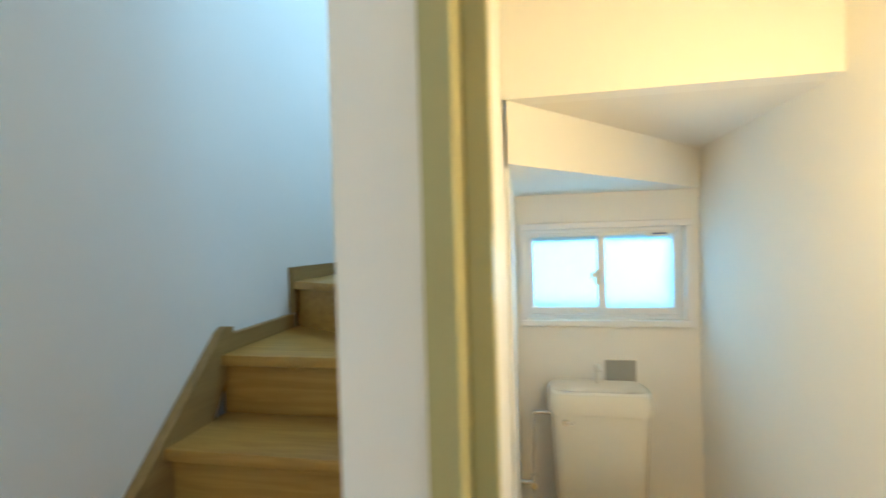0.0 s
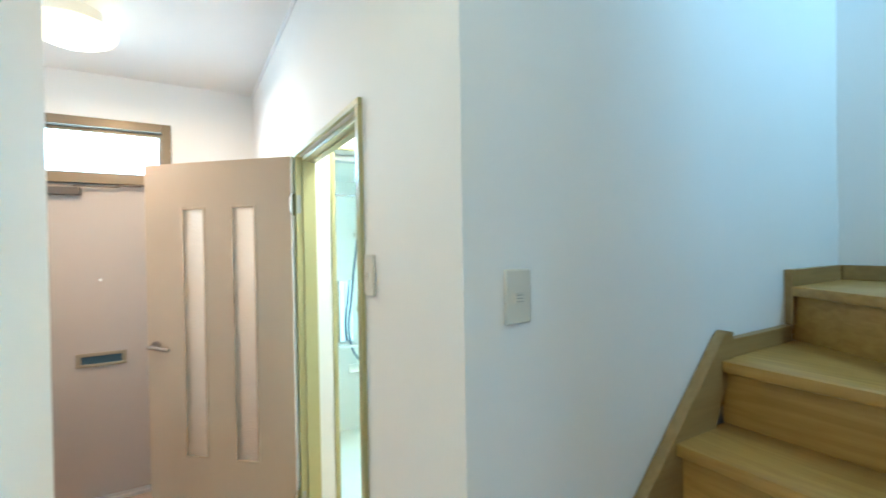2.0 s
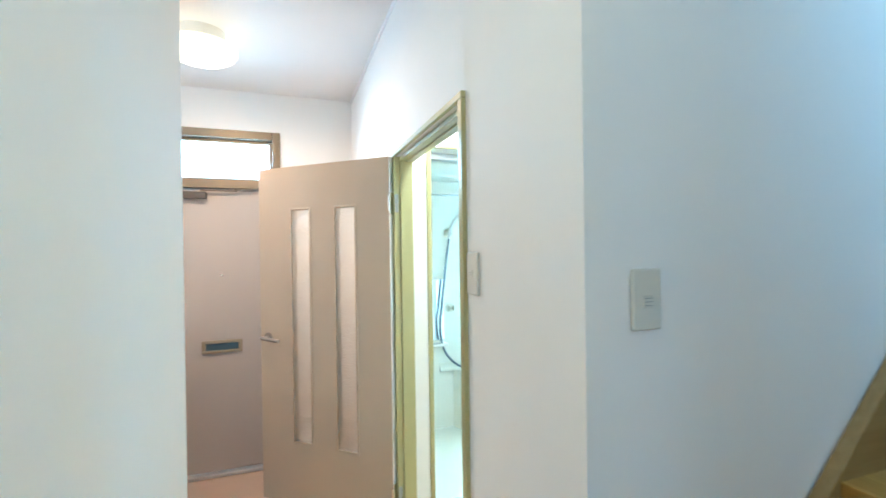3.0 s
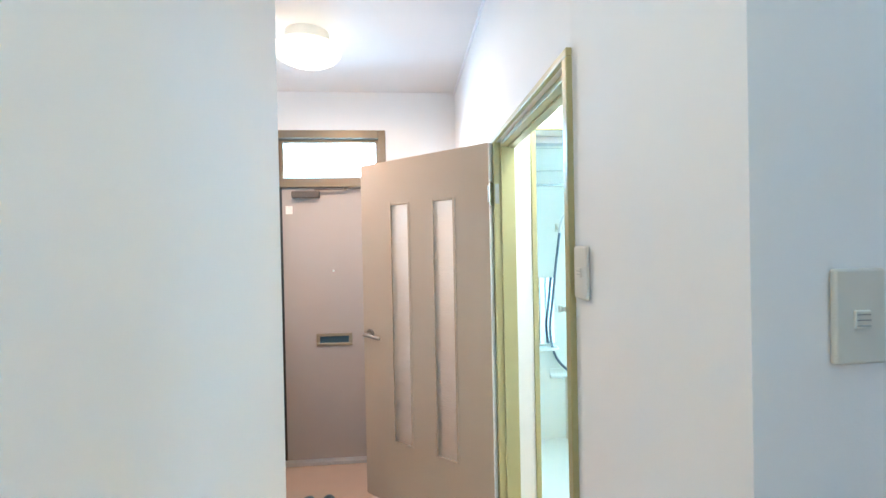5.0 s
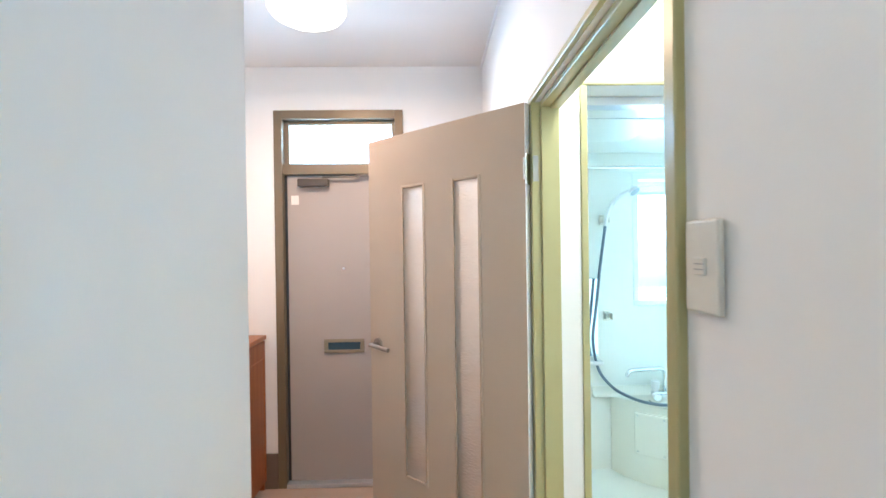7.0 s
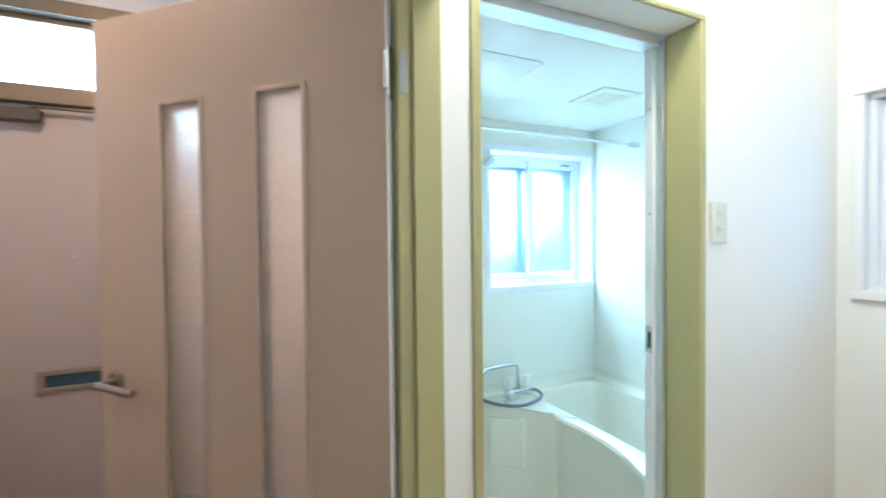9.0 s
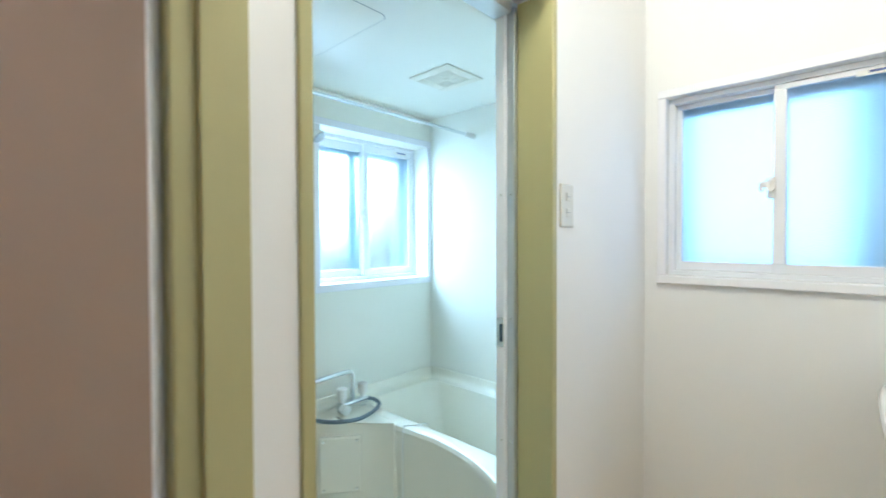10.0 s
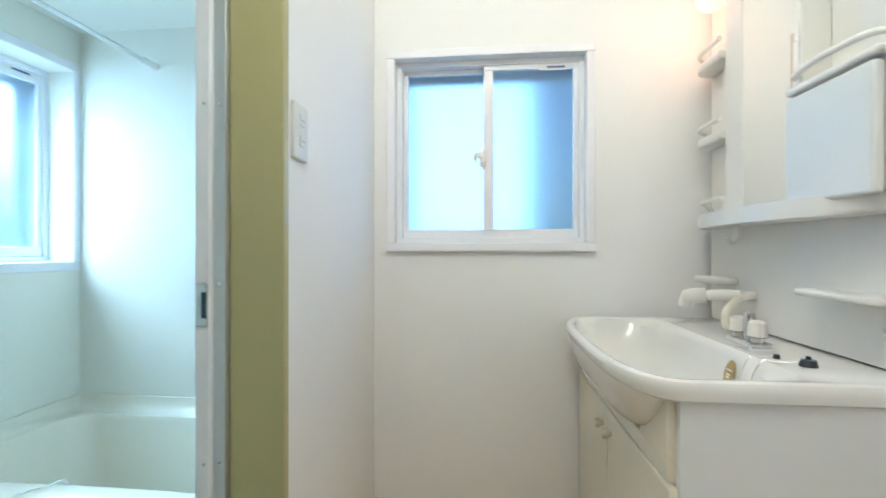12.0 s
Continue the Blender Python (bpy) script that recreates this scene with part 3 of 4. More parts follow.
boxed("threshold", (-2.88, -2.780, -1.3175, -0.5825, -0.262, -0.235), M_RAWALU, ob, 0.003)
boxed("transom_sash", (-2.866, -2.835, -1.3170, -1.285, 1.8655, 2.1545), M_FRONTFRAME, ob, 0.002)
boxed("transom_sash", (-2.866, -2.835, -0.606, -0.5830, 1.8655, 2.1545), M_FRONTFRAME, ob, 0.002)
boxed("transom_sash", (-2.866, -2.835, -1.2845, -0.6065, 2.130, 2.1545), M_FRONTFRAME, ob, 0.002)
pane = boxed("transom_pane", (-2.856, -2.850, -1.285, -0.606, 1.865, 2.130), M_TRANSOM, ob)
pane.visible_shadow = False
boxed("leaf", (-2.872, -2.828, -1.300, -0.590, -0.234, 1.790), M_FRONT, ob, 0.002)
boxed("gasket", (-2.868, -2.832, -1.3175, -1.3005, -0.234, 1.790), M_RUBBER, ob)
cl = boxed("door_closer", (-2.826, -2.775, -1.22, -1.02, 1.715, 1.765), M_BRONZE, ob, 0.006)
bm = bmesh.new()
box(bm, -2.80, -2.785, -1.06, -0.82, 1.770, 1.780, 0.002)
box(bm, -2.80, -2.785, -0.84, -0.70, 1.781, 1.790, 0.002)
part("closer_arm", bm, M_BRONZE, cl)
boxed("notice", (-2.8275, -2.826, -1.275, -1.225, 1.60, 1.66), M_WHITE, ob)
ms = bmesh.new()
for d in ((-1.070, -0.806, 0.683, 0.705), (-1.070, -0.806, 0.614, 0.634), (-1.070, -1.044, 0.634, 0.683), (-0.832, -0.806, 0.634, 0.683)):
    box(ms, -2.828, -2.816, d[0], d[1], d[2], d[3], 0.002)
slot = part("mail_slot", ms, M_SLOTRIM, ob, "bronze mail slot surround")
boxed("flap", (-2.828, -2.822, -1.044, -0.832, 0.634, 0.683), M_SLOT, slot, 0, "dark blue flap")
bm = bmesh.new()
rod(bm, (-2.828, -0.935, 1.172), (-2.822, -0.935, 1.172), 0.009, 0.008, 20)
part("peephole", bm, M_CHROME, ob)
bm = bmesh.new()
rod(bm, (-2.828, -0.66, 0.78), (-2.79, -0.66, 0.78), 0.028, 0.024, 24)
part("door_knob", bm, M_GREY, ob)

# ---- stairs ----
st = thing("staircase", Matrix(), "light oak winding stairs with closed risers", "stairs", kind="structure")
PX, PY, XW, YN = 0.80, 0.965, 0.04, 1.815
T = 0.034
RISE = [0.2, 0.4, 0.6, 0.808, 1.0, 1.193, 1.386, 1.579, 1.772, 1.965, 2.158]


def tread(outline, z):
    bm = bmesh.new()
    prism(bm, outline, z - T, z)
    bmesh.ops.bevel(bm, geom=bm.edges[:], offset=0.005, segments=2, profile=0.5, affect="EDGES")
    return part("tread", bm, M_STAIR, st)


def riser(a, b, z0, z1):
    d = Vector((b[0] - a[0], b[1] - a[1])).normalized()
    n = Vector((-d.y, d.x)) * 0.012
    bm = bmesh.new()
    prism(bm, [a, b, (b[0] + n.x, b[1] + n.y), (a[0] + n.x, a[1] + n.y)], z0, z1)
    return part("riser", bm, M_STAIR, st)


NOSE = 0.028
ys = [0.905 - 0.228 * (4 - i) for i in range(5)]
for i in range(4):
    tread([(XW, ys[i]), (PX, ys[i]), (PX, ys[i + 1] + NOSE + 0.012), (XW, ys[i + 1] + NOSE + 0.012)], RISE[i])
for i in range(5):
    z0 = RISE[i - 1] if i else 0.0
    riser((XW, ys[i] + NOSE), (PX, ys[i] + NOSE), z0 + 0.0005, RISE[i] - T - 0.0005)


def ray_end(deg):
    """Where a winder line from the newel meets the west or north wall."""
    a = radians(deg)
    k = min((PX - XW) / math.cos(a) if deg < 89 else 9, (YN - PY) / math.sin(a) if deg > 0 else 9)
    return (PX - k * math.cos(a), PY + k * math.sin(a))


A30, A60 = ray_end(30), ray_end(66.9)
tread([(XW, ys[4]), (PX, ys[4]), (PX, PY + 0.02), (A30[0], A30[1] + 0.045)], RISE[4])
tread([(A30[0], A30[1] - 0.03), (PX, PY - 0.03), (PX, PY + 0.03), (A60[0] + 0.03, YN), (XW, YN)], RISE[5])
tread([(A60[0] - 0.02, YN), (PX - 0.025, PY), (PX, PY), (PX + 0.02, YN)], RISE[6])
tread([(PX + 0.004, PY + 0.006), (PX + 0.098, PY + 0.006), (PX + 0.098, YN), (PX + 0.004, YN)], RISE[7])
for k in range(3):
    x = PX + 0.19 + 0.22 * k
    tread([(x, PY), (x + 0.23, PY), (x + 0.23, YN), (x, YN)], RISE[8 + k])
    riser((x + 0.03, PY), (x + 0.03, YN), RISE[7 + k] + 0.0005, RISE[8 + k] - T - 0.0005)
riser(A30, (PX, PY), RISE[4] + 0.0005, RISE[5] - T - 0.0005)
riser((A60[0] + 0.005, YN), (PX, PY + 0.005), RISE[5] + 0.0005, RISE[6] - T - 0.0005)
riser((PX + 0.03, YN), (PX + 0.03, PY + 0.006), RISE[6] + 0.0005, RISE[7] - T - 0.0005)

# closed string on the wall side: sloping board with a short level top
bm = bmesh.new()
prof = [(0.045, 0.0), (0.045, 0.178), (0.914, 1.070), (0.938, 1.085), (0.966, 1.080), (0.965, 0.98), (0.40, 0.0)]
lo = [bm.verts.new((0.004 + 0.021 * y, y, z)) for y, z in prof]
hi = [bm.verts.new((0.036 + 0.021 * y, y, z)) for y, z in prof]
n = len(prof)
for i in range(n):
    bm.faces.new((lo[i], lo[(i + 1) % n], hi[(i + 1) % n], hi[i]))
bm.faces.new(lo[::-1])
bm.faces.new(hi)
part("wall_string", bm, M_STAIRSIDE, st)


def skirt(dims):
    return boxed("skirting", dims, M_STAIRSIDE, st, 0.002)


skirt((0.026, 0.052, 0.966, 1.372, RISE[4], RISE[4] + 0.056))
skirt((0.030, 0.056, A30[1] - 0.038, A30[1] - 0.001, RISE[4] + 0.057, RISE[5] + 0.058))
skirt((0.032, 0.056, A30[1], 1.795, RISE[5], RISE[5] + 0.058))
skirt((0.032, A60[0] - 0.030, 1.795, 1.818, RISE[5], RISE[5] + 0.058))
skirt((A60[0] - 0.029, A60[0] + 0.012, 1.793, 1.818, RISE[5], RISE[6] + 0.060))
skirt((A60[0] + 0.013, 0.79, 1.795, 1.818, RISE[6], RISE[6] + 0.060))


# ---- wall switches ----
def wall_switch(m, label, rockers):
    """Plate 70 x 120 mm; local y points into the room's wall, x along it."""
    ob = thing("wall_switch", m, label, "switch", group="wall switches")
    boxed("plate", (-0.035, 0.035, -0.009, 0.0, -0.06, 0.06), M_PLATE, ob, 0.004, seg=3)
    for zc, hh, lines in rockers:
        rk = boxed("rocker", (-0.011, 0.011, -0.012, -0.008, zc - hh, zc + hh), M_PLATE, ob, 0.0015)
        for k in range(lines):
            z = zc + (k - (lines - 1) / 2) * 0.007
            boxed("marking", (-0.009, 0.009, -0.0127, -0.0118, z - 0.0008, z + 0.0008), M_GREY, rk)
    return ob


wall_switch(pose(0.0035, 0.166, 1.243, 0, 0, 90), "white plate switch on the stair wall", [(-0.004, 0.012, 3)])
wall_switch(pose(-1.336, 0.954, 1.268, 0, 0, 90) , "white double switch beside the bathroom doorway", [(0.024, 0.012, 1), (-0.020, 0.012, 1)])
wall_switch(pose(-0.448, 0.003, 1.275), "white single switch beside the washroom door", [(0.0, 0.011, 2)])

# ---- bathroom ----
FRONT = 1.0


def tub_front(x):
    """The apron is nearly straight and swells forward near the doorway end."""
    return FRONT + 0.028 * math.exp(-((x + 1.93) / 0.17) ** 2) - 0.075 * max(0.0, min(1.0, (x + 1.76) / 0.22)) ** 1.5


def tub_ring(x0, x1, off_front, y1, r, z, drop=None):
    """Closed plan ring with rounded corners, front side following the apron."""
    pts = []
    n = 8
    y0 = FRONT + off_front
    for cx, cy, a0 in ((x0 + r, y0 + r, 180), (x1 - r, y0 + r, 270), (x1 - r, y1 - r, 0), (x0 + r, y1 - r, 90)):
        for k in range(n + 1):
            a = radians(a0 + 90 * k / n)
            pts.append([cx + r * math.cos(a), cy + r * math.sin(a)])
        if a0 == 180:
            for k in range(1, 12):
                pts.append([x0 + r + (x1 - x0 - 2 * r) * k / 12, y0])
        if a0 == 0:
            for k in range(1, 12):
                pts.append([x1 - r - (x1 - x0 - 2 * r) * k / 12, y1])
    out = []
    for x, y in pts:
        w = max(0.0, 1 - (y - y0) / 0.30) * (1.0 if off_front < 0.05 else 0.15)
        out.append((x, y + (tub_front(x) - FRONT) * w, z))
    return out


tub = thing("bathtub", Matrix(), "cream moulded bathtub with a swelling front apron", "bathtub")
bm = bmesh.new()
loft(bm, [tub_ring(-2.496, -1.524, 0.015, 1.597, 0.012, -0.038), tub_ring(-2.496, -1.524, 0.006, 1.597, 0.012, 0.365),
          tub_ring(-2.496, -1.524, 0.0, 1.597, 0.014, 0.388), tub_ring(-2.492, -1.528, 0.006, 1.594, 0.016, 0.403), tub_ring(-2.484, -1.536, 0.018, 1.586, 0.02, 0.409),
          tub_ring(-2.45, -1.575, 0.072, 1.555, 0.09, 0.410), tub_ring(-2.442, -1.583, 0.084, 1.545, 0.09, 0.405), tub_ring(-2.436, -1.590, 0.092, 1.538, 0.09, 0.388),
          tub_ring(-2.405, -1.62, 0.115, 1.520, 0.10, 0.12), tub_ring(-2.37, -1.66, 0.15, 1.49, 0.12, 0.04), tub_ring(-2.30, -1.72, 0.20, 1.44, 0.12, 0.025)],
     close_last=True)
part("tub_shell", bm, M_TUB, tub)
COVE = [(0.0, 0.395), (0.050, 0.4085), (0.026, 0.4125), (0.014, 0.420), (0.008, 0.432), (0.005, 0.446), (0.003, 0.458), (0.0, 0.460)]
bm = bmesh.new()
loft(bm, [[(-2.497, 1.599 - d, z) for d, z in COVE], [(-1.524, 1.599 - d, z) for d, z in COVE]], True, True)
loft(bm, [[(-2.498 + d, 0.60, z) for d, z in COVE], [(-2.498 + d, 1.598, z) for d, z in COVE]], True, True)
part("upstand", bm, M_TUB, tub)

# tap counter between tub and wall
ct = thing("tap_counter", Matrix(), "cream moulded tap counter with a screwed access panel", "counter")
outline = [(-2.496, 0.712), (-2.45, 0.728), (-2.40, 0.758), (-2.35, 0.800), (-2.305, 0.850), (-2.268, 0.902), (-2.230, 0.950), (-2.185, 0.985), (-2.13, 1.004), (-2.13, 1.03), (-2.496, 1.03)]
bm = bmesh.new()
prism(bm, outline, -0.039, 0.4110)
top = [e for e in bm.edges if all(v.co.z > 0.409 for v in e.verts)]
bmesh.ops.bevel(bm, geom=top, offset=0.014, segments=4, profile=0.5, affect="EDGES")
part("body", bm, M_TUB, ct)
pn = boxed("access_panel", (-0.085, 0.085, -0.010, 0.016, 0.125, 0.360), M_TUB, ct, 0.006, "raised cream access panel")
pn.matrix_local = pose(-2.295, 0.853, 0.0, 0, 0, 52.5)
for x in (-0.068, 0.068):
    for z in (0.142, 0.343):
        bm = bmesh.new()
        rod(bm, (x, -0.009, z), (x, -0.013, z), 0.006, 0.004, 12)
        part("screw", bm, M_CHROME, pn)
boxed("overflow_slot", (-2.37, -2.30, 0.880, 0.885, 0.412, 0.4135), M_DARK, ct)

# mixer tap
tp = thing("bath_mixer_tap", pose(-2.40, 0.985, 0.415), "chrome two-handle bath mixer with white knobs", "tap")
bm = bmesh.new()
box(bm, -0.022, 0.022, -0.070, 0.085, 0.006, 0.040, 0.010, 3)
rod(bm, (0, -0.045, 0), (0, -0.045, 0.012), 0.020)
rod(bm, (0, 0.055, 0), (0, 0.055, 0.012), 0.020)
part("body", bm, M_CHROME, tp)
for y in (-0.050, 0.062):
    bm = bmesh.new()
    rod(bm, (0, y, 0.036), (0, y, 0.056), 0.014)
    rod(bm, (0, y, 0.056), (0, y, 0.100), 0.021, 0.023, 20)
    rod(bm, (0, y, 0.100), (0, y, 0.104), 0.020, 0.014, 20)
    part("knob", bm, M_WHITE, tp, "white plastic turning knob")
bm = bmesh.new()
rod(bm, (0.022, -0.062, 0.022), (0.056, -0.064, 0.020), 0.019, 0.021, 20)
part("diverter", bm, M_WHITE, tp)
bm = bmesh.new()
tube(bm, [(0, 0.004, 0.03), (0, 0.004, 0.10), (0, 0.002, 0.150), (0.0, -0.018, 0.168), (0.004, -0.08, 0.170), (0.010, -0.19, 0.166), (0.012, -0.215, 0.152), (0.012, -0.222, 0.130)], 0.0105, 14)
part("spout", bm, M_CHROME, tp)

# hand shower with its hose and holders
sh = thing("hand_shower", Matrix(), "white hand shower on a blue-grey hose", "shower")
bm = bmesh.new()
tube(bm, [(-2.395, 1.07, 0.44), (-2.36, 1.085, 0.437), (-2.31, 1.07, 0.430), (-2.262, 0.99, 0.429), (-2.252, 0.90, 0.428), (-2.30, 0.815, 0.430), (-2.38, 0.765, 0.435),
          (-2.44, 0.70, 0.47), (-2.452, 0.625, 0.57), (-2.455, 0.594, 0.74), (-2.455, 0.612, 0.92), (-2.452, 0.642, 1.19), (-2.447, 0.672, 1.42)], 0.0085, 12, 10)
part("hose", bm, M_HOSE, sh)
bm = bmesh.new()
tube(bm, [(-2.447, 0.672, 1.415), (-2.445, 0.680, 1.47), (-2.440, 0.705, 1.535), (-2.425, 0.755, 1.590), (-2.41, 0.800, 1.615)], 0.012, 14)
part("handle", bm, M_WHITE, sh)
bm = bmesh.new()
q = Vector((0.55, 0.35, -0.75)).normalized()
c = Vector((-2.405, 0.825, 1.618))
rod(bm, c - q * 0.012, c + q * 0.012, 0.022, 0.036, 24)
hd = part("spray_head", bm, M_WHITE, sh)
bm = bmesh.new()
rod(bm, c + q * 0.012, c + q * 0.0145, 0.030, 0.028, 24)
part("spray_face", bm, M_GREY, hd)
for y, z in ((0.676, 1.455), (0.690, 0.882)):
    hk = thing("shower_holder", pose(-2.5, y, z), "cream plastic shower holder on the wall", "holder", group="shower holders")
    boxed("base", (0, 0.012, -0.02, 0.02, -0.030, 0.030), M_CREAM, hk, 0.004)
    bm = bmesh.new()
    rod(bm, (0.010, 0, 0), (0.034, 0, 0), 0.011)
    box(bm, 0.028, 0.062, -0.022, -0.014, -0.018, 0.018, 0.003)
    box(bm, 0.028, 0.062, 0.014, 0.022, -0.018, 0.018, 0.003)
    box(bm, 0.026, 0.034, -0.022, 0.022, -0.018, 0.018, 0.003)
    part("fork", bm, M_CREAM, hk)

mr = thing("bath_mirror", Matrix(), "upright bath mirror with a white ledge below", "mirror")
boxed("glass", (-2.499, -2.493, 0.33, 0.640, 0.64, 1.105), M_MIRROR, mr, 0.001)
boxed("ledge", (-2.499, -2.43, 0.32, 0.65, 0.600, 0.622), M_WHITE, mr, 0.006)

cr = thing("curtain_rail", Matrix(), "thin chrome shower curtain rail", "rail")
bm = bmesh.new()
rod(bm, (-2.185, 0.105, 1.712), (-2.185, 1.528, 1.712), 0.0075, n=14)
part("bar", bm, M_CHROME, cr)
for y0, y1 in ((0.1005, 0.116), (1.528, 1.5995)):
    bm = bmesh.new()
    rod(bm, (-2.185, y0, 1.712), (-2.185, y1, 1.712), 0.011, 0.014, 20)
    part("flange", bm, M_WHITE, cr)

vt = thing("ceiling_vent", pose(-2.002, 1.190, 1.855), "cream square ceiling vent grille", "vent")
bm = bmesh.new()
for a, b, c, d in ((-0.110, 0.110, 0.068, 0.110), (-0.110, 0.110, -0.110, -0.068), (-0.110, -0.068, -0.068, 0.068), (0.068, 0.110, -0.068, 0.068)):
    box(bm, a, b, c, d, -0.006, 0.0, 0.002)
part("frame", bm, M_CREAM, vt)
boxed("backing", (-0.069, 0.069, -0.069, 0.069, -0.003, -0.001), M_GREY, vt)
for k in range(-7, 8):
    w = 0.0035 if k else 0.010
    boxed("slat", (-0.068, 0.068, k * 0.0092 - w / 2, k * 0.0092 + w / 2, -0.0055, -0.003), M_CREAM, vt)
    w = 0.0030 if k else 0.010
    boxed("cross_slat", (k * 0.0092 - w / 2, k * 0.0092 + w / 2, -0.068, 0.068, -0.0052, -0.0033), M_CREAM, vt)
bm = bmesh.new()
rod(bm, (0, 0, -0.0056), (0, 0, -0.009), 0.012, 0.010, 16)
part("boss", bm, M_CREAM, vt)


def rounded(x0, x1, y0, y1, r, z, n=6):
    """Plan ring of a rectangle with round corners."""
    pts = []
    for cx, cy, a0 in ((x0 + r, y0 + r, 180), (x1 - r, y0 + r, 270), (x1 - r, y1 - r, 0), (x0 + r, y1 - r, 90)):
        for k in range(n + 1):
            a = radians(a0 + 90 * k / n)
            pts.append((cx + r * math.cos(a), cy + r * math.sin(a), z))
    return pts


hatch = thing("ceiling_hatch", pose(-2.0, 0.49, 1.855), "flush pale access hatch in the bathroom ceiling", "hatch")
bm = bmesh.new()
loft(bm, [rounded(-0.212, 0.212, -0.212, 0.212, 0.030, -0.0003), rounded(-0.212, 0.212, -0.212, 0.212, 0.030, -0.0008)], True, True)
part("joint", bm, M_GREY, hatch, "thin grey joint line")
bm = bmesh.new()
loft(bm, [rounded(-0.209, 0.209, -0.209, 0.209, 0.027, -0.0009), rounded(-0.209, 0.209, -0.209, 0.209, 0.027, -0.0016), rounded(-0.2075, 0.2075, -0.2075, 0.2075, 0.026, -0.0020)], True, True)
part("panel", bm, M_BATH, hatch)

ch = thing("plug_chain", Matrix(), "thin ball chain draped over the tub rim", "chain")
bm = bmesh.new()
tube(bm, [(-2.03, 1.112, 0.37), (-2.035, 1.098, 0.412), (-2.05, 1.06, 0.4135), (-2.075, 1.028, 0.412), (-2.082, 1.012, 0.395), (-2.084, 1.010, 0.20), (-2.084, 1.014, 0.02)], 0.0022, 6)
part("links", bm, M_CHROME, ch)

# ---- vanity unit ----
VY0, VY1, VX0, VB = 0.845, 1.585, -0.60, -0.174
van = thing("vanity_cabinet", Matrix(), "white vanity base cabinet with cream doors", "cabinet")
boxed("side_panel", (VX0, VB, VY0, VY0 + 0.016, 0.0, 0.752), M_VSIDE, van, 0.002)
boxed("side_panel", (VX0, VB, VY1 - 0.016, VY1, 0.0, 0.752), M_VSIDE, van, 0.002)
boxed("back_panel", (VB - 0.008, VB, VY0 + 0.017, VY1 - 0.017, 0.0, 0.7415), M_VSIDE, van)
boxed("bottom", (VX0 + 0.02, VB - 0.009, VY0 + 0.017, VY1 - 0.017, 0.06, 0.076), M_VSIDE, van)
boxed("plinth", (VX0 + 0.04, VX0 + 0.055, VY0 + 0.017, VY1 - 0.017, 0.0, 0.059), M_KICK, van)
boxed("filler_panel", (VX0 - 0.014, VX0 + 0.018, VY0 + 0.017, VY1 - 0.017, 0.602, 0.638), M_CREAM, van, 0.001)
for a, b in ((VY0 + 0.0162, VY0 + 0.027), (VY1 - 0.034, VY1 - 0.017)):
    boxed("filler_upright", (VX0 - 0.014, VX0 + 0.018, a, b, 0.6385, 0.752), M_CREAM, van, 0.001)
bm = bmesh.new()
NOTCH = [(0.8722, 0.6385), (1.0, 0.6385), (1.0, 0.650), (0.968, 0.664), (0.940, 0.682), (0.915, 0.706), (0.897, 0.728), (0.885, 0.752), (0.8722, 0.752)]
loft(bm, [[(VX0 - 0.014, y, z) for y, z in NOTCH], [(VX0 - 0.002, y, z) for y, z in NOTCH]], True, True)
part("filler_corner", bm, M_CREAM, van, "cream corner panel cut round the bowl")
# near-black block: the shade inside the corner joint is put into its colour
boxed("shadow_gap", (VX0 + 0.006, VX0 + 0.018, VY0 + 0.002, VY0 + 0.0165, 0.600, 0.612), M_DARK, van)
mid = (VY0 + VY1) / 2 + 0.02
for a, b, yk in ((VY0 + 0.002, mid - 0.0015, mid - 0.035), (mid + 0.0015, VY1 - 0.002, mid + 0.035)):
    d = boxed("door", (VX0 - 0.018, VX0 - 0.001, a, b, 0.065, 0.600), M_CREAM, van, 0.004, "cream laminated cabinet door")
    bm = bmesh.new()
    rod(bm, (VX0 - 0.018, yk, 0.548), (VX0 - 0.030, yk, 0.548), 0.006)
    rod(bm, (VX0 - 0.030, yk, 0.548), (VX0 - 0.042, yk, 0.548), 0.013, 0.011, 18)
    part("knob", bm, M_CREAM, d, "small cream knob")


def basin_ring(s, z, front=0.0, back=VB - 0.002, corner=0.0):
    """D-shaped plan: straight along the wall, bowed to the front; s pulls the sides in, corner rounds the back."""
    pts = []
    y0, y1 = VY0 - 0.012 + s, VY1 - 0.008 - s
    cy, half = (y0 + y1) / 2, (y1 - y0) / 2
    x0 = VX0 + 0.02
    n = 40
    for k in range(n + 1):
        a = math.pi * k / n
        c, sn = math.cos(a), math.sin(a)
        y = cy - half * (1 if c > 0 else -1) * abs(c) ** 0.62
        pts.append((x0 - (0.120 - s * 0.6 - front) * sn ** 0.80, y, z))
    m = 16

    def side(k):
        x = x0 + (back - x0) * k / m
        d = max(0.0, corner - (back - x))
        return x, corner - math.sqrt(max(0.0, corner ** 2 - d ** 2))

    for k in range(1, m + 1):
        x, inset = side(k)
        pts.append((x, y1 - inset, z))
    for k in range(1, 9):
        pts.append((back, y1 - corner + (y0 - y1 + 2 * corner) * k / 9, z))
    for k in range(m, 0, -1):
        x, inset = side(k)
        pts.append((x, y0 + inset, z))
    return pts


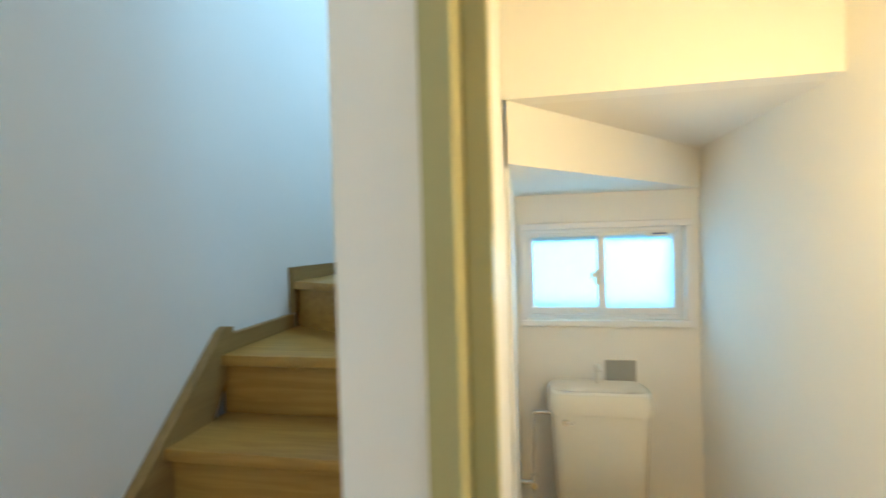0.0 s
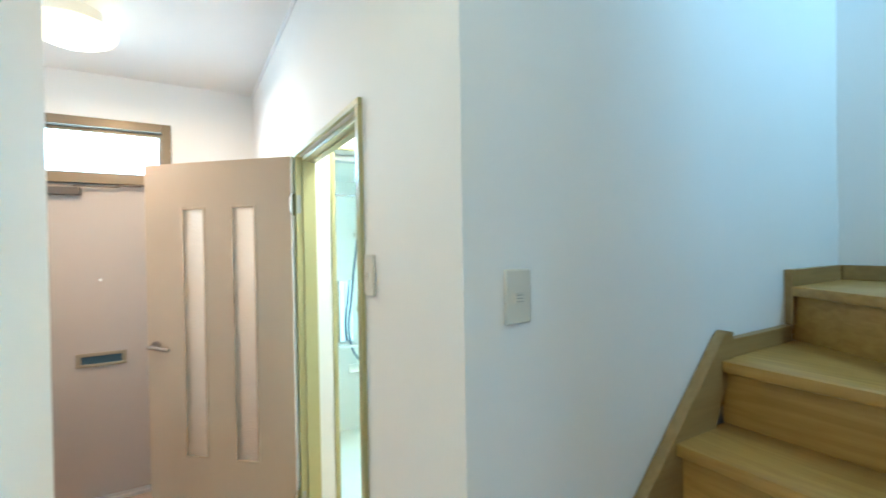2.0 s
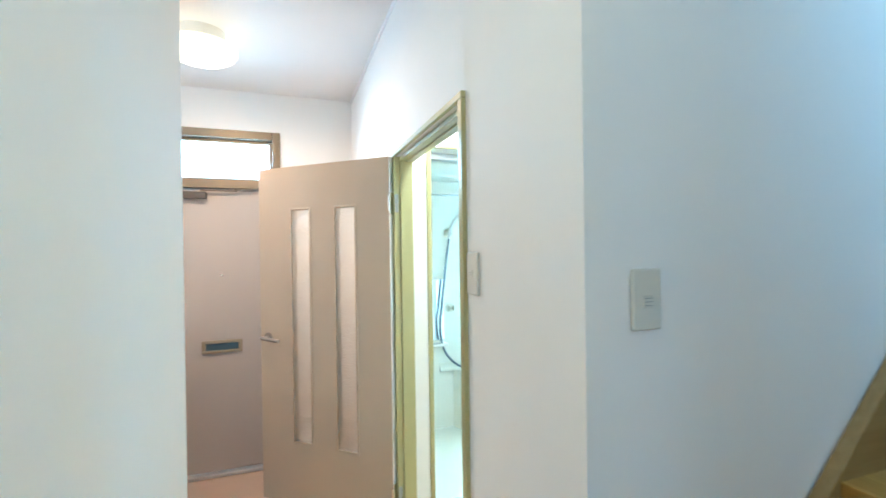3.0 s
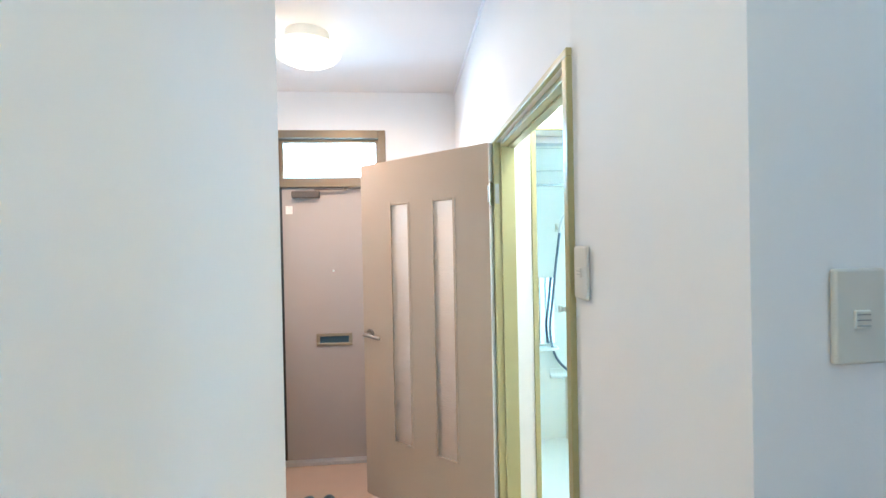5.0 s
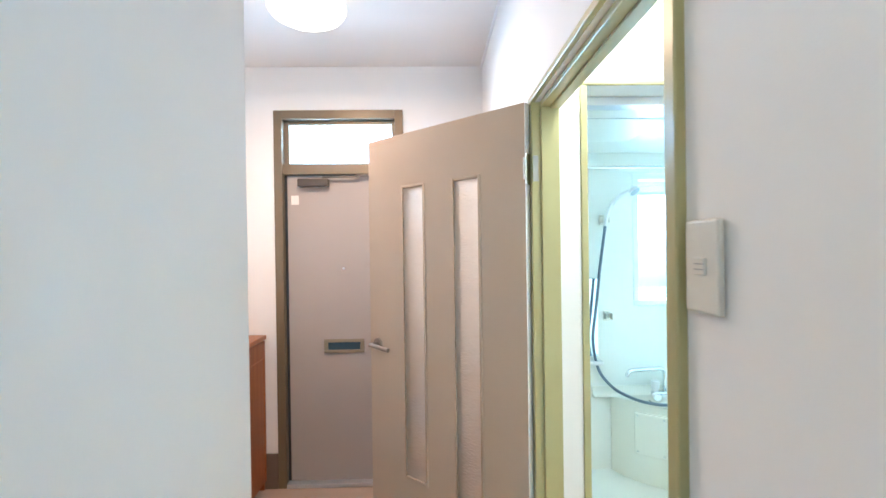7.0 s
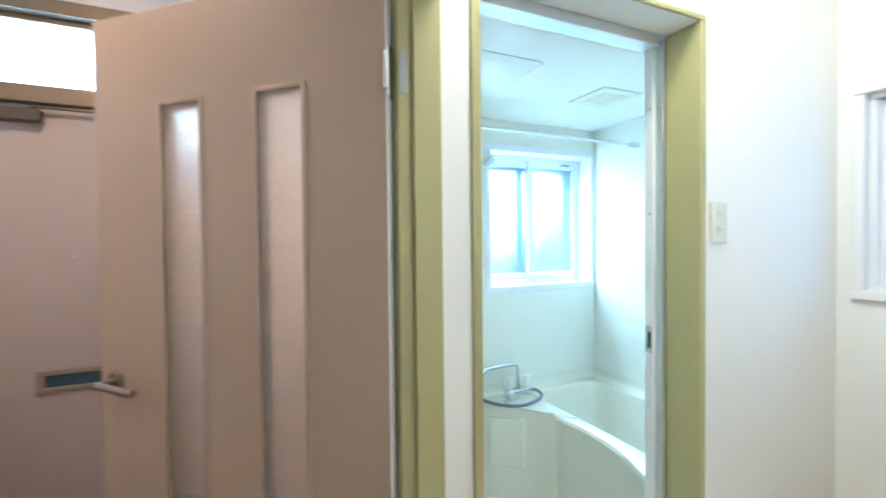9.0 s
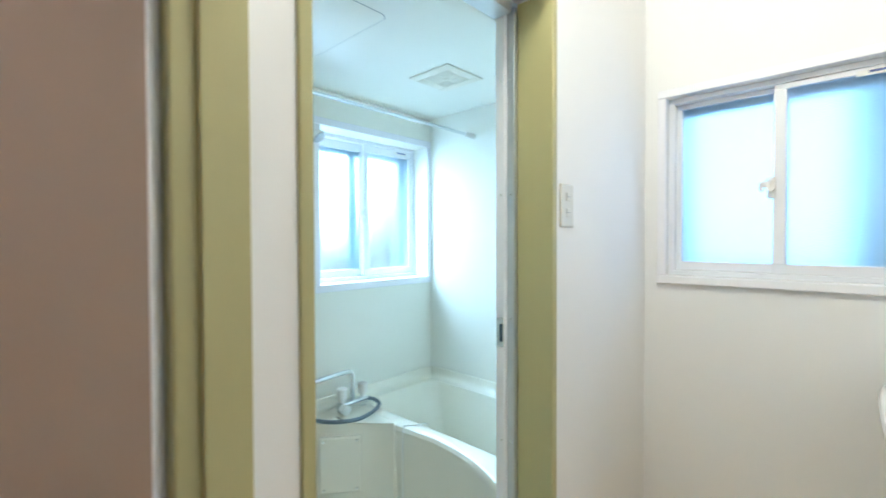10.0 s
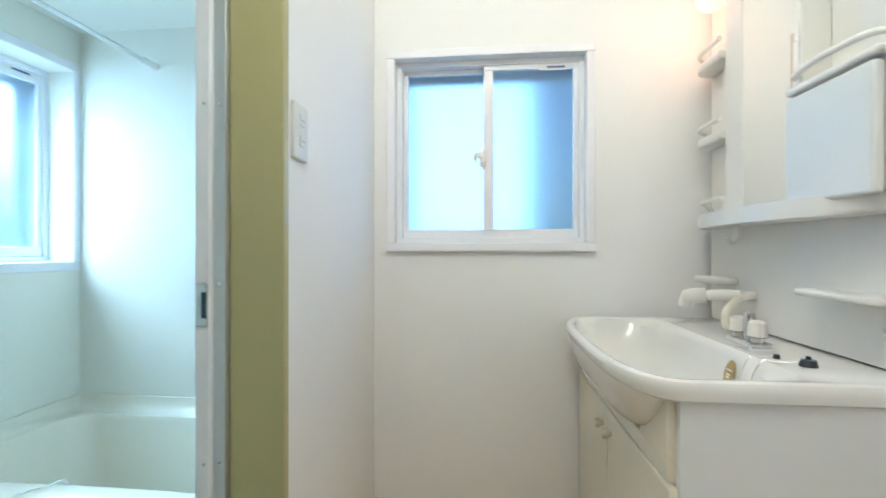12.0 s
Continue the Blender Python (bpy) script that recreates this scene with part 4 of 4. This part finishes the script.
def bowl_ring(hx, hy, z, cx=-0.528, cy=1.205):
    """Rounded oblong inside the basin, point for point with basin_ring."""
    pts = []
    for x, y, _ in basin_ring(0.024, 0, 0.013, -0.378, 0.05):
        a = math.atan2((y - 1.205) / 0.355, (x + 0.528) / 0.15)
        c, sn = math.cos(a), math.sin(a)
        pts.append((cx + hx * (1 if c > 0 else -1) * abs(c) ** 0.62, cy + hy * (1 if sn > 0 else -1) * abs(sn) ** 0.62, z))
    return pts


bs = thing("wash_basin", Matrix.Translation((0, 0, -0.014)), "white ceramic basin with a bowed front", "basin")
bm = bmesh.new()
loft(bm, [basin_ring(0.016, 0.767, 0.006), basin_ring(0.010, 0.7665, 0.012), basin_ring(0.003, 0.771, 0.007), basin_ring(0.0, 0.782, 0.001), basin_ring(0.0, 0.797), basin_ring(0.003, 0.803, 0.002),
          basin_ring(0.009, 0.806, 0.006), basin_ring(0.018, 0.8055, 0.010, -0.372, 0.05), basin_ring(0.024, 0.801, 0.013, -0.378, 0.05),
          bowl_ring(0.146, 0.346, 0.785, -0.530), bowl_ring(0.138, 0.330, 0.750, -0.532), bowl_ring(0.124, 0.300, 0.712, -0.532), bowl_ring(0.100, 0.250, 0.682, -0.532),
          bowl_ring(0.065, 0.170, 0.665, -0.535), bowl_ring(0.022, 0.030, 0.658, -0.545)], close_last=True)
part("bowl_shell", bm, M_CERAMIC, bs)
# rounded underside of the bowl swelling out before the cabinet, straight from the rim
bm = bmesh.new()
rings = []
for k in range(13):
    t = k / 12
    r = math.cos(t * math.pi / 2) ** 0.6
    ring = []
    for j in range(33):
        a = math.pi * j / 32
        c, sn = math.cos(a), math.sin(a)
        y = 1.198 - (0.350 - 0.08 * t) * r ** 0.55 * (1 if c > 0 else -1) * abs(c) ** 0.72
        ring.append((VX0 + 0.020 - 0.1185 * r * sn ** 0.8, y, 0.788 - 0.164 * t))
    rings.append(ring)
for a, b in zip(rings, rings[1:]):
    va, vb = [bm.verts.new(p) for p in a], [bm.verts.new(p) for p in b]
    for j in range(32):
        bm.faces.new((va[j], va[j + 1], vb[j + 1], vb[j]))
bmesh.ops.remove_doubles(bm, verts=bm.verts[:], dist=0.0005)
part("bowl_underside", bm, M_CERAMIC, bs)
bm = bmesh.new()
rod(bm, (-0.545, 1.205, 0.6575), (-0.545, 1.205, 0.662), 0.022, 0.020, 20)
part("drain", bm, M_CHROME, bs)
# oval gold sticker on the inner back of the bowl
st2 = thing("gold_sticker", Matrix.Translation((-0.4005, 1.072, 0.745)) @ pose(0, 0, 0, 0, -74, 0), "oval gold sticker with white lettering bars", "sticker")
bm = bmesh.new()
bmesh.ops.create_cone(bm, cap_ends=True, segments=32, radius1=0.5, radius2=0.5, depth=0.001, matrix=Matrix.Diagonal((0.058, 0.036, 1, 1)))
part("film", bm, M_GOLD, st2)
for k, w in ((0.006, 0.022), (-0.004, 0.014), (-0.010, 0.012)):
    boxed("print", (k - 0.0018, k + 0.0018, -w / 2, w / 2, 0.0006, 0.0012), M_WHITE, st2)

bt = thing("basin_tap", pose(-0.328, 1.132, 0.791) @ Matrix.Scale(0.86, 4), "chrome basin tap with two white knobs", "tap")
boxed("base_plate", (-0.028, 0.028, -0.062, 0.062, 0.0, 0.022), M_CHROME, bt, 0.007, seg=3)
bm = bmesh.new()
rod(bm, (0.004, 0, 0.02), (0.004, 0, 0.088), 0.015, 0.014, 20)
rod(bm, (0.004, 0, 0.088), (0.004, 0, 0.093), 0.014, 0.009, 20)
part("spout_body", bm, M_CHROME, bt)
for y in (-0.042, 0.042):
    bm = bmesh.new()
    rod(bm, (0, y, 0.018), (0, y, 0.034), 0.014)
    rod(bm, (0, y, 0.034), (0, y, 0.072), 0.0235, 0.021, 20)
    rod(bm, (0, y, 0.072), (0, y, 0.077), 0.020, 0.012, 20)
    kn = part("knob", bm, M_WHITE, bt, "white plastic knob")
    bm = bmesh.new()
    rod(bm, (0, y, 0.034), (0, y, 0.037), 0.0246, 0.0246, 20)
    part("collar", bm, M_GREY, kn)

hs = thing("basin_hand_shower", Matrix(), "white pull-out basin shower with curved hose", "shower")
bm = bmesh.new()
tube(bm, [(-0.235, 1.33, 0.890), (-0.275, 1.365, 0.888), (-0.305, 1.395, 0.882)], 0.0155, 16)
part("handle", bm, M_WHITE, hs)
bm = bmesh.new()
tube(bm, [(-0.295, 1.385, 0.885), (-0.325, 1.412, 0.880), (-0.338, 1.425, 0.874)], 0.0215, 18)
rod(bm, (-0.332, 1.420, 0.878), (-0.340, 1.428, 0.846), 0.0215, 0.019, 18)
part("spray_head", bm, M_WHITE, hs)
bm = bmesh.new()
tube(bm, [(-0.235, 1.33, 0.890), (-0.262, 1.322, 0.868), (-0.285, 1.31, 0.845), (-0.29, 1.30, 0.815), (-0.283, 1.295, 0.807)], 0.0095, 12)
part("hose", bm, M_CREAM, hs)
boxed("bracket", (-0.236, -0.196, 1.315, 1.340, 0.876, 0.902), M_WHITE, hs, 0.008, seg=3)

pc = thing("basin_plug", Matrix.Translation((0, 0, -0.014)), "black rubber basin plug on a ball chain", "plug")
bm = bmesh.new()
rod(bm, (-0.316, 0.957, 0.806), (-0.316, 0.957, 0.819), 0.0155, 0.0125, 20)
rod(bm, (-0.316, 0.957, 0.819), (-0.316, 0.957, 0.825), 0.004)
part("stopper", bm, M_RUBBER, pc)
bm = bmesh.new()
tube(bm, [(-0.318, 0.957, 0.823), (-0.340, 0.964, 0.811), (-0.366, 0.982, 0.8085), (-0.379, 0.988, 0.808), (-0.396, 0.988, 0.785), (-0.407, 0.988, 0.75)], 0.0011, 6)
tube(bm, [(-0.336, 1.018, 0.812), (-0.358, 1.024, 0.8085), (-0.380, 1.026, 0.808), (-0.396, 1.025, 0.785), (-0.407, 1.024, 0.75)], 0.0011, 6)
part("chain", bm, M_CHROME, pc)
bm = bmesh.new()
rod(bm, (-0.336, 1.018, 0.805), (-0.336, 1.018, 0.814), 0.007, 0.0055, 14)
part("chain_anchor", bm, M_RUBBER, pc)

# mirror cabinet over the basin
mc = thing("mirror_cabinet", Matrix(), "white plastic mirror cabinet with side shelves and lamp", "mirror cabinet")
boxed("back_panel", (-0.200, -0.1725, 0.855, 1.560, 0.7955, 1.90), M_WHITE, mc, 0.002)
bm = bmesh.new()
outline = [(-0.2005, 1.556)]
for k in range(17):
    t = k / 16
    outline.append((-0.240 - 0.075 * math.sin(math.pi * t) ** 0.7, 1.556 - 0.70 * t))
outline.append((-0.2005, 0.856))
prism(bm, outline, 1.082, 1.122)
bmesh.ops.bevel(bm, geom=[e for e in bm.edges if abs(e.verts[0].co.z - e.verts[1].co.z) < 0.001], offset=0.010, segments=3, profile=0.5, affect="EDGES")
part("bottom_board", bm, M_WHITE, mc)
boxed("pillar", (-0.246, -0.2005, 1.302, 1.390, 1.122, 1.90), M_WHITE, mc, 0.004)
boxed("mirror_glass", (-0.243, -0.2385, 1.068, 1.3015, 1.124, 1.90), M_MIRROR, mc, 0.0008, "silvered mirror glass")
for z in (1.338, 1.572):
    bm = bmesh.new()
    outline = [(-0.2005, 1.391), (-0.262, 1.391)]
    for k in range(9):
        a = radians(90 * k / 8)
        outline.append((-0.222 - 0.040 * math.cos(a), 1.505 + 0.045 * math.sin(a)))
    outline.append((-0.2005, 1.55))
    prism(bm, outline, z, z + 0.026)
    bmesh.ops.bevel(bm, geom=[e for e in bm.edges if abs(e.verts[0].co.z - e.verts[1].co.z) < 0.001], offset=0.006, segments=2, profile=0.5, affect="EDGES")
    shf = part("side_shelf", bm, M_WHITE, mc)
    bm = bmesh.new()
    tube(bm, [(-0.258, 1.392, z + 0.058), (-0.258, 1.47, z + 0.060), (-0.252, 1.525, z + 0.058), (-0.225, 1.545, z + 0.050), (-0.205, 1.548, z + 0.03)], 0.0075, 10)
    part("guard_rail", bm, M_WHITE, shf)
bm = bmesh.new()
tube(bm, [(-0.250, 1.392, 1.165), (-0.250, 1.47, 1.166), (-0.244, 1.525, 1.165), (-0.22, 1.545, 1.158), (-0.203, 1.548, 1.135)], 0.0075, 10)
part("guard_rail", bm, M_WHITE, mc)
# closed box with its door, an open shelf with a rail above it
boxed("box_body", (-0.262, -0.2005, 0.852, 1.066, 1.122, 1.348), M_WHITE, mc, 0.004)
boxed("box_door", (-0.284, -0.2635, 0.855, 1.077, 1.112, 1.341), M_VSIDE, mc, 0.007, "pale rounded cabinet door", seg=3)
boxed("box_shelf", (-0.284, -0.2005, 0.846, 1.077, 1.3485, 1.363), M_WHITE, mc, 0.006, seg=3)
bm = bmesh.new()
tube(bm, [(-0.266, 1.072, 1.388), (-0.274, 1.02, 1.396), (-0.277, 0.95, 1.396), (-0.274, 0.87, 1.390), (-0.245, 0.852, 1.384)], 0.0065, 12)
part("guard_rail", bm, M_WHITE, mc)
boxed("side_wall", (-0.262, -0.2005, 0.846, 0.858, 1.3705, 1.90), M_WHITE, mc, 0.003)
boxed("side_wall", (-0.262, -0.2005, 1.056, 1.067, 1.3705, 1.90), M_WHITE, mc, 0.003)
# hook and trays below
bm = bmesh.new()
box(bm, -0.268, -0.256, 1.286, 1.312, 1.050, 1.083, 0.003)
tube(bm, [(-0.262, 1.299, 1.055), (-0.266, 1.299, 1.040), (-0.278, 1.299, 1.036), (-0.286, 1.299, 1.048)], 0.005, 10)
part("towel_hook", bm, M_WHITE, mc)
boxed("low_tray", (-0.268, -0.2005, 0.862, 1.075, 0.918, 0.934), M_WHITE, mc, 0.007, seg=3)
boxed("soap_tray", (-0.262, -0.2005, 1.40, 1.548, 0.912, 0.932), M_WHITE, mc, 0.008, seg=3)
bm = bmesh.new()
rod(bm, (-0.2005, 0.935, 0.862), (-0.2055, 0.935, 0.862), 0.007, 0.006, 16)
part("screw_cap", bm, M_WHITE, mc)
lamp = boxed("lamp_base", (-0.285, -0.2005, 1.395, 1.47, 1.795, 1.86), M_WHITE, mc, 0.006)
bm = bmesh.new()
bmesh.ops.create_uvsphere(bm, u_segments=24, v_segments=14, radius=0.042, matrix=Matrix.Translation((-0.262, 1.432, 1.772)))
gl = part("lamp_globe", bm, M_GLOBE, lamp, "glowing warm lamp globe")
gl.visible_shadow = False

# ---- toilet ----
wc = thing("toilet", Matrix(), "white ceramic toilet with a hand-wash cistern lid", "toilet")


bm = bmesh.new()
loft(bm, [rounded(1.140, 1.490, 1.65, 1.800, 0.04, 0.16), rounded(1.125, 1.505, 1.628, 1.802, 0.045, 0.20), rounded(1.108, 1.522, 1.618, 1.806, 0.045, 0.575)], True, True)
part("cistern", bm, M_CERAMIC, wc)
bm = bmesh.new()
loft(bm, [rounded(1.098, 1.532, 1.606, 1.810, 0.05, 0.579), rounded(1.094, 1.536, 1.602, 1.810, 0.052, 0.60), rounded(1.098, 1.532, 1.606, 1.810, 0.052, 0.645), rounded(1.104, 1.526, 1.612, 1.806, 0.052, 0.668),
          rounded(1.115, 1.515, 1.622, 1.80, 0.05, 0.676), rounded(1.16, 1.47, 1.65, 1.77, 0.05, 0.668), rounded(1.22, 1.41, 1.68, 1.74, 0.03, 0.655)], True, True)
part("cistern_lid", bm, M_CERAMIC, wc)
bm = bmesh.new()
tube(bm, [(1.325, 1.775, 0.67), (1.325, 1.775, 0.735), (1.325, 1.765, 0.752), (1.325, 1.735, 0.755), (1.325, 1.722, 0.742)], 0.011, 12)
part("hand_wash_spout", bm, M_WHITE, wc)
bm = bmesh.new()
rod(bm, (1.165, 1.618, 0.545), (1.165, 1.606, 0.545), 0.014, 0.012, 18)
box(bm, 1.160, 1.200, 1.600, 1.608, 0.539, 0.551, 0.003)
part("flush_lever", bm, M_CHROME, wc)
bm = bmesh.new()


def oval(hx, hy, cy, z, n=36):
    return [(1.315 + hx * math.cos(2 * math.pi * k / n), cy + hy * math.sin(2 * math.pi * k / n) * (1.0 if k > n / 2 else 0.9), z) for k in range(n)]


loft(bm, [oval(0.11, 0.24, 1.42, 0.0), oval(0.10, 0.25, 1.42, 0.08), oval(0.12, 0.26, 1.40, 0.16), oval(0.175, 0.25, 1.27, 0.24), oval(0.185, 0.25, 1.26, 0.268)], True, True)
part("bowl", bm, M_CERAMIC, wc)
bm = bmesh.new()
loft(bm, [oval(0.187, 0.252, 1.26, 0.269), oval(0.192, 0.256, 1.26, 0.275), oval(0.190, 0.254, 1.26, 0.298), oval(0.175, 0.238, 1.26, 0.306)], True, True)
part("seat_cover", bm, M_WHITE, wc)
pp = thing("water_pipe", Matrix(), "chrome water supply pipe with stop valve", "pipe")
bm = bmesh.new()
tube(bm, [(1.108, 1.69, 0.556), (1.06, 1.69, 0.558), (1.034, 1.69, 0.552), (1.028, 1.69, 0.52), (1.026, 1.69, 0.30), (1.026, 1.69, 0.19)], 0.007, 12)
part("pipe_run", bm, M_CHROME, pp)
bm = bmesh.new()
rod(bm, (1.026, 1.69, 0.20), (1.026, 1.69, 0.27), 0.014)
rod(bm, (1.026, 1.69, 0.235), (0.968, 1.69, 0.235), 0.010)
rod(bm, (1.026, 1.69, 0.235), (1.026, 1.655, 0.235), 0.012, 0.015)
part("stop_valve", bm, M_CHROME, pp)
bp = thing("wall_plate", pose(1.436, 1.82, 0.706), "square grey metal wall plate behind the cistern", "plate")
boxed("cover", (-0.068, 0.068, -0.007, 0.0, -0.062, 0.062), M_GREY, bp, 0.003)
boxed("rim", (-0.071, 0.071, -0.003, -0.0005, -0.065, 0.065), M_WHITE, bp, 0.001)

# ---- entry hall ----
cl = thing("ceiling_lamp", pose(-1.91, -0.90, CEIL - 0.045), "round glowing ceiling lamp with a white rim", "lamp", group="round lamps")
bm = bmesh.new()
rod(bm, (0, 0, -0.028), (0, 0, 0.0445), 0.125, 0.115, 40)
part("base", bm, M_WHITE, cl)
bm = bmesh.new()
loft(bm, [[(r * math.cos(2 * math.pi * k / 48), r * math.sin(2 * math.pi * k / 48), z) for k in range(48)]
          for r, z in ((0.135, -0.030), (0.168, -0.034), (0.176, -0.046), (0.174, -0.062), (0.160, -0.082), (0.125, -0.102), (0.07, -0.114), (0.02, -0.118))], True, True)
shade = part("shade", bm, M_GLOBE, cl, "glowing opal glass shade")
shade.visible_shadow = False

# unseen fixtures made up for the corridor and washroom fill lights
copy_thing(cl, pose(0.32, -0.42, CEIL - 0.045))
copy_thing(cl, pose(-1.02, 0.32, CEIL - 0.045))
# unseen wall fixture, added beside the toilet bulb
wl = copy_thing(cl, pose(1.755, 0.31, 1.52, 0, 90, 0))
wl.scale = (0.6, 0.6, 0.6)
tagged(wl, "small unseen round lamp added on the toilet wall")

cab = thing("shoe_cabinet", Matrix(), "reddish cherry shoe cabinet with open shelves", "cabinet")
CX0, CX1, CY0, CY1 = -2.795, -1.70, -1.865, -1.46
boxed("top", (CX0, CX1 + 0.02, CY0, CY1 + 0.02, 0.718, 0.746), M_CHERRYTOP, cab, 0.004)
boxed("side", (CX0 + 0.005, CX0 + 0.025, CY0, CY1, -0.262, 0.7175), M_CHERRY, cab, 0.002)
boxed("side", (CX1 - 0.02, CX1, CY0, CY1, -0.262, 0.7175), M_CHERRY, cab, 0.002)
boxed("divider", (-2.275, -2.245, CY0 + 0.01, CY1 - 0.002, -0.262, 0.7175), M_CHERRY, cab, 0.002)
boxed("back", (CX0 + 0.026, CX1 - 0.021, CY0, CY0 + 0.006, -0.262, 0.7175), M_CHERRY, cab)
for z in (-0.20, -0.04, 0.12, 0.275, 0.43, 0.587):
    boxed("shelf", (-2.244, CX1 - 0.021, CY0 + 0.007, CY1 - 0.02, z, z + 0.018), M_CHERRYTOP, cab, 0.002)
boxed("door", (CX0 + 0.012, -2.278, CY1 - 0.001, CY1 + 0.015, -0.20, 0.712), M_CHERRY, cab, 0.003, "cherry veneer cabinet door")
dr = bmesh.new()
box(dr, CX0 + 0.04, -2.31, CY1 + 0.0152, CY1 + 0.019, 0.60, 0.604)
box(dr, CX0 + 0.04, CX0 + 0.044, CY1 + 0.0152, CY1 + 0.019, -0.17, 0.60)
part("moulding", dr, M_CHERRYTOP, cab)

bk = thing("breaker_box", pose(-2.665, -1.87, 1.555), "white plastic breaker box on the entry wall", "breaker box")
boxed("case", (0, 0.21, 0.0, 0.075, 0, 0.265), M_WHITE, bk, 0.010, seg=3)
for z in (0.06, 0.13, 0.20):
    boxed("groove", (0.006, 0.204, 0.0752, 0.0765, z, z + 0.004), M_GREY, bk)
boxed("breaker_window", (0.05, 0.16, 0.0752, 0.078, 0.085, 0.118), M_DARK, bk)

for y in (-1.03, -0.90):
    sl = thing("slipper", pose(-2.20, y, -0.2645, 0, 0, 4 if y > -1 else -3), "dark navy slipper on the entry floor", "slipper", group="pair of slippers")
    bm = bmesh.new()
    ol = []
    for k in range(28):
        a = 2 * math.pi * k / 28
        ol.append((0.125 * math.cos(a), (0.042 + 0.006 * math.cos(a)) * math.sin(a)))
    prism(bm, ol, 0.0, 0.018)
    part("sole", bm, M_RUBBER, sl)
    bm = bmesh.new()
    rings = []
    for i in range(7):
        x = -0.118 + 0.115 * i / 6
        w = 0.012 + 0.034 * math.sin(min(1.0, (i + 0.6) / 4) * math.pi / 2)
        hgt = 0.02 + 0.045 * math.sin(min(1.0, (i + 0.4) / 6) * math.pi / 2)
        rings.append([(x, w * math.cos(math.pi * j / 12), 0.016 + hgt * math.sin(math.pi * j / 12)) for j in range(13)])
    for a, b in zip(rings, rings[1:]):
        va, vb = [bm.verts.new(p) for p in a], [bm.verts.new(p) for p in b]
        for j in range(12):
            bm.faces.new((va[j], va[j + 1], vb[j + 1], vb[j]))
    bmesh.ops.remove_doubles(bm, verts=bm.verts[:], dist=0.0005)
    bmesh.ops.solidify(bm, geom=bm.faces[:], thickness=0.004)
    part("upper", bm, M_SLOT, sl, "dark navy fabric upper")
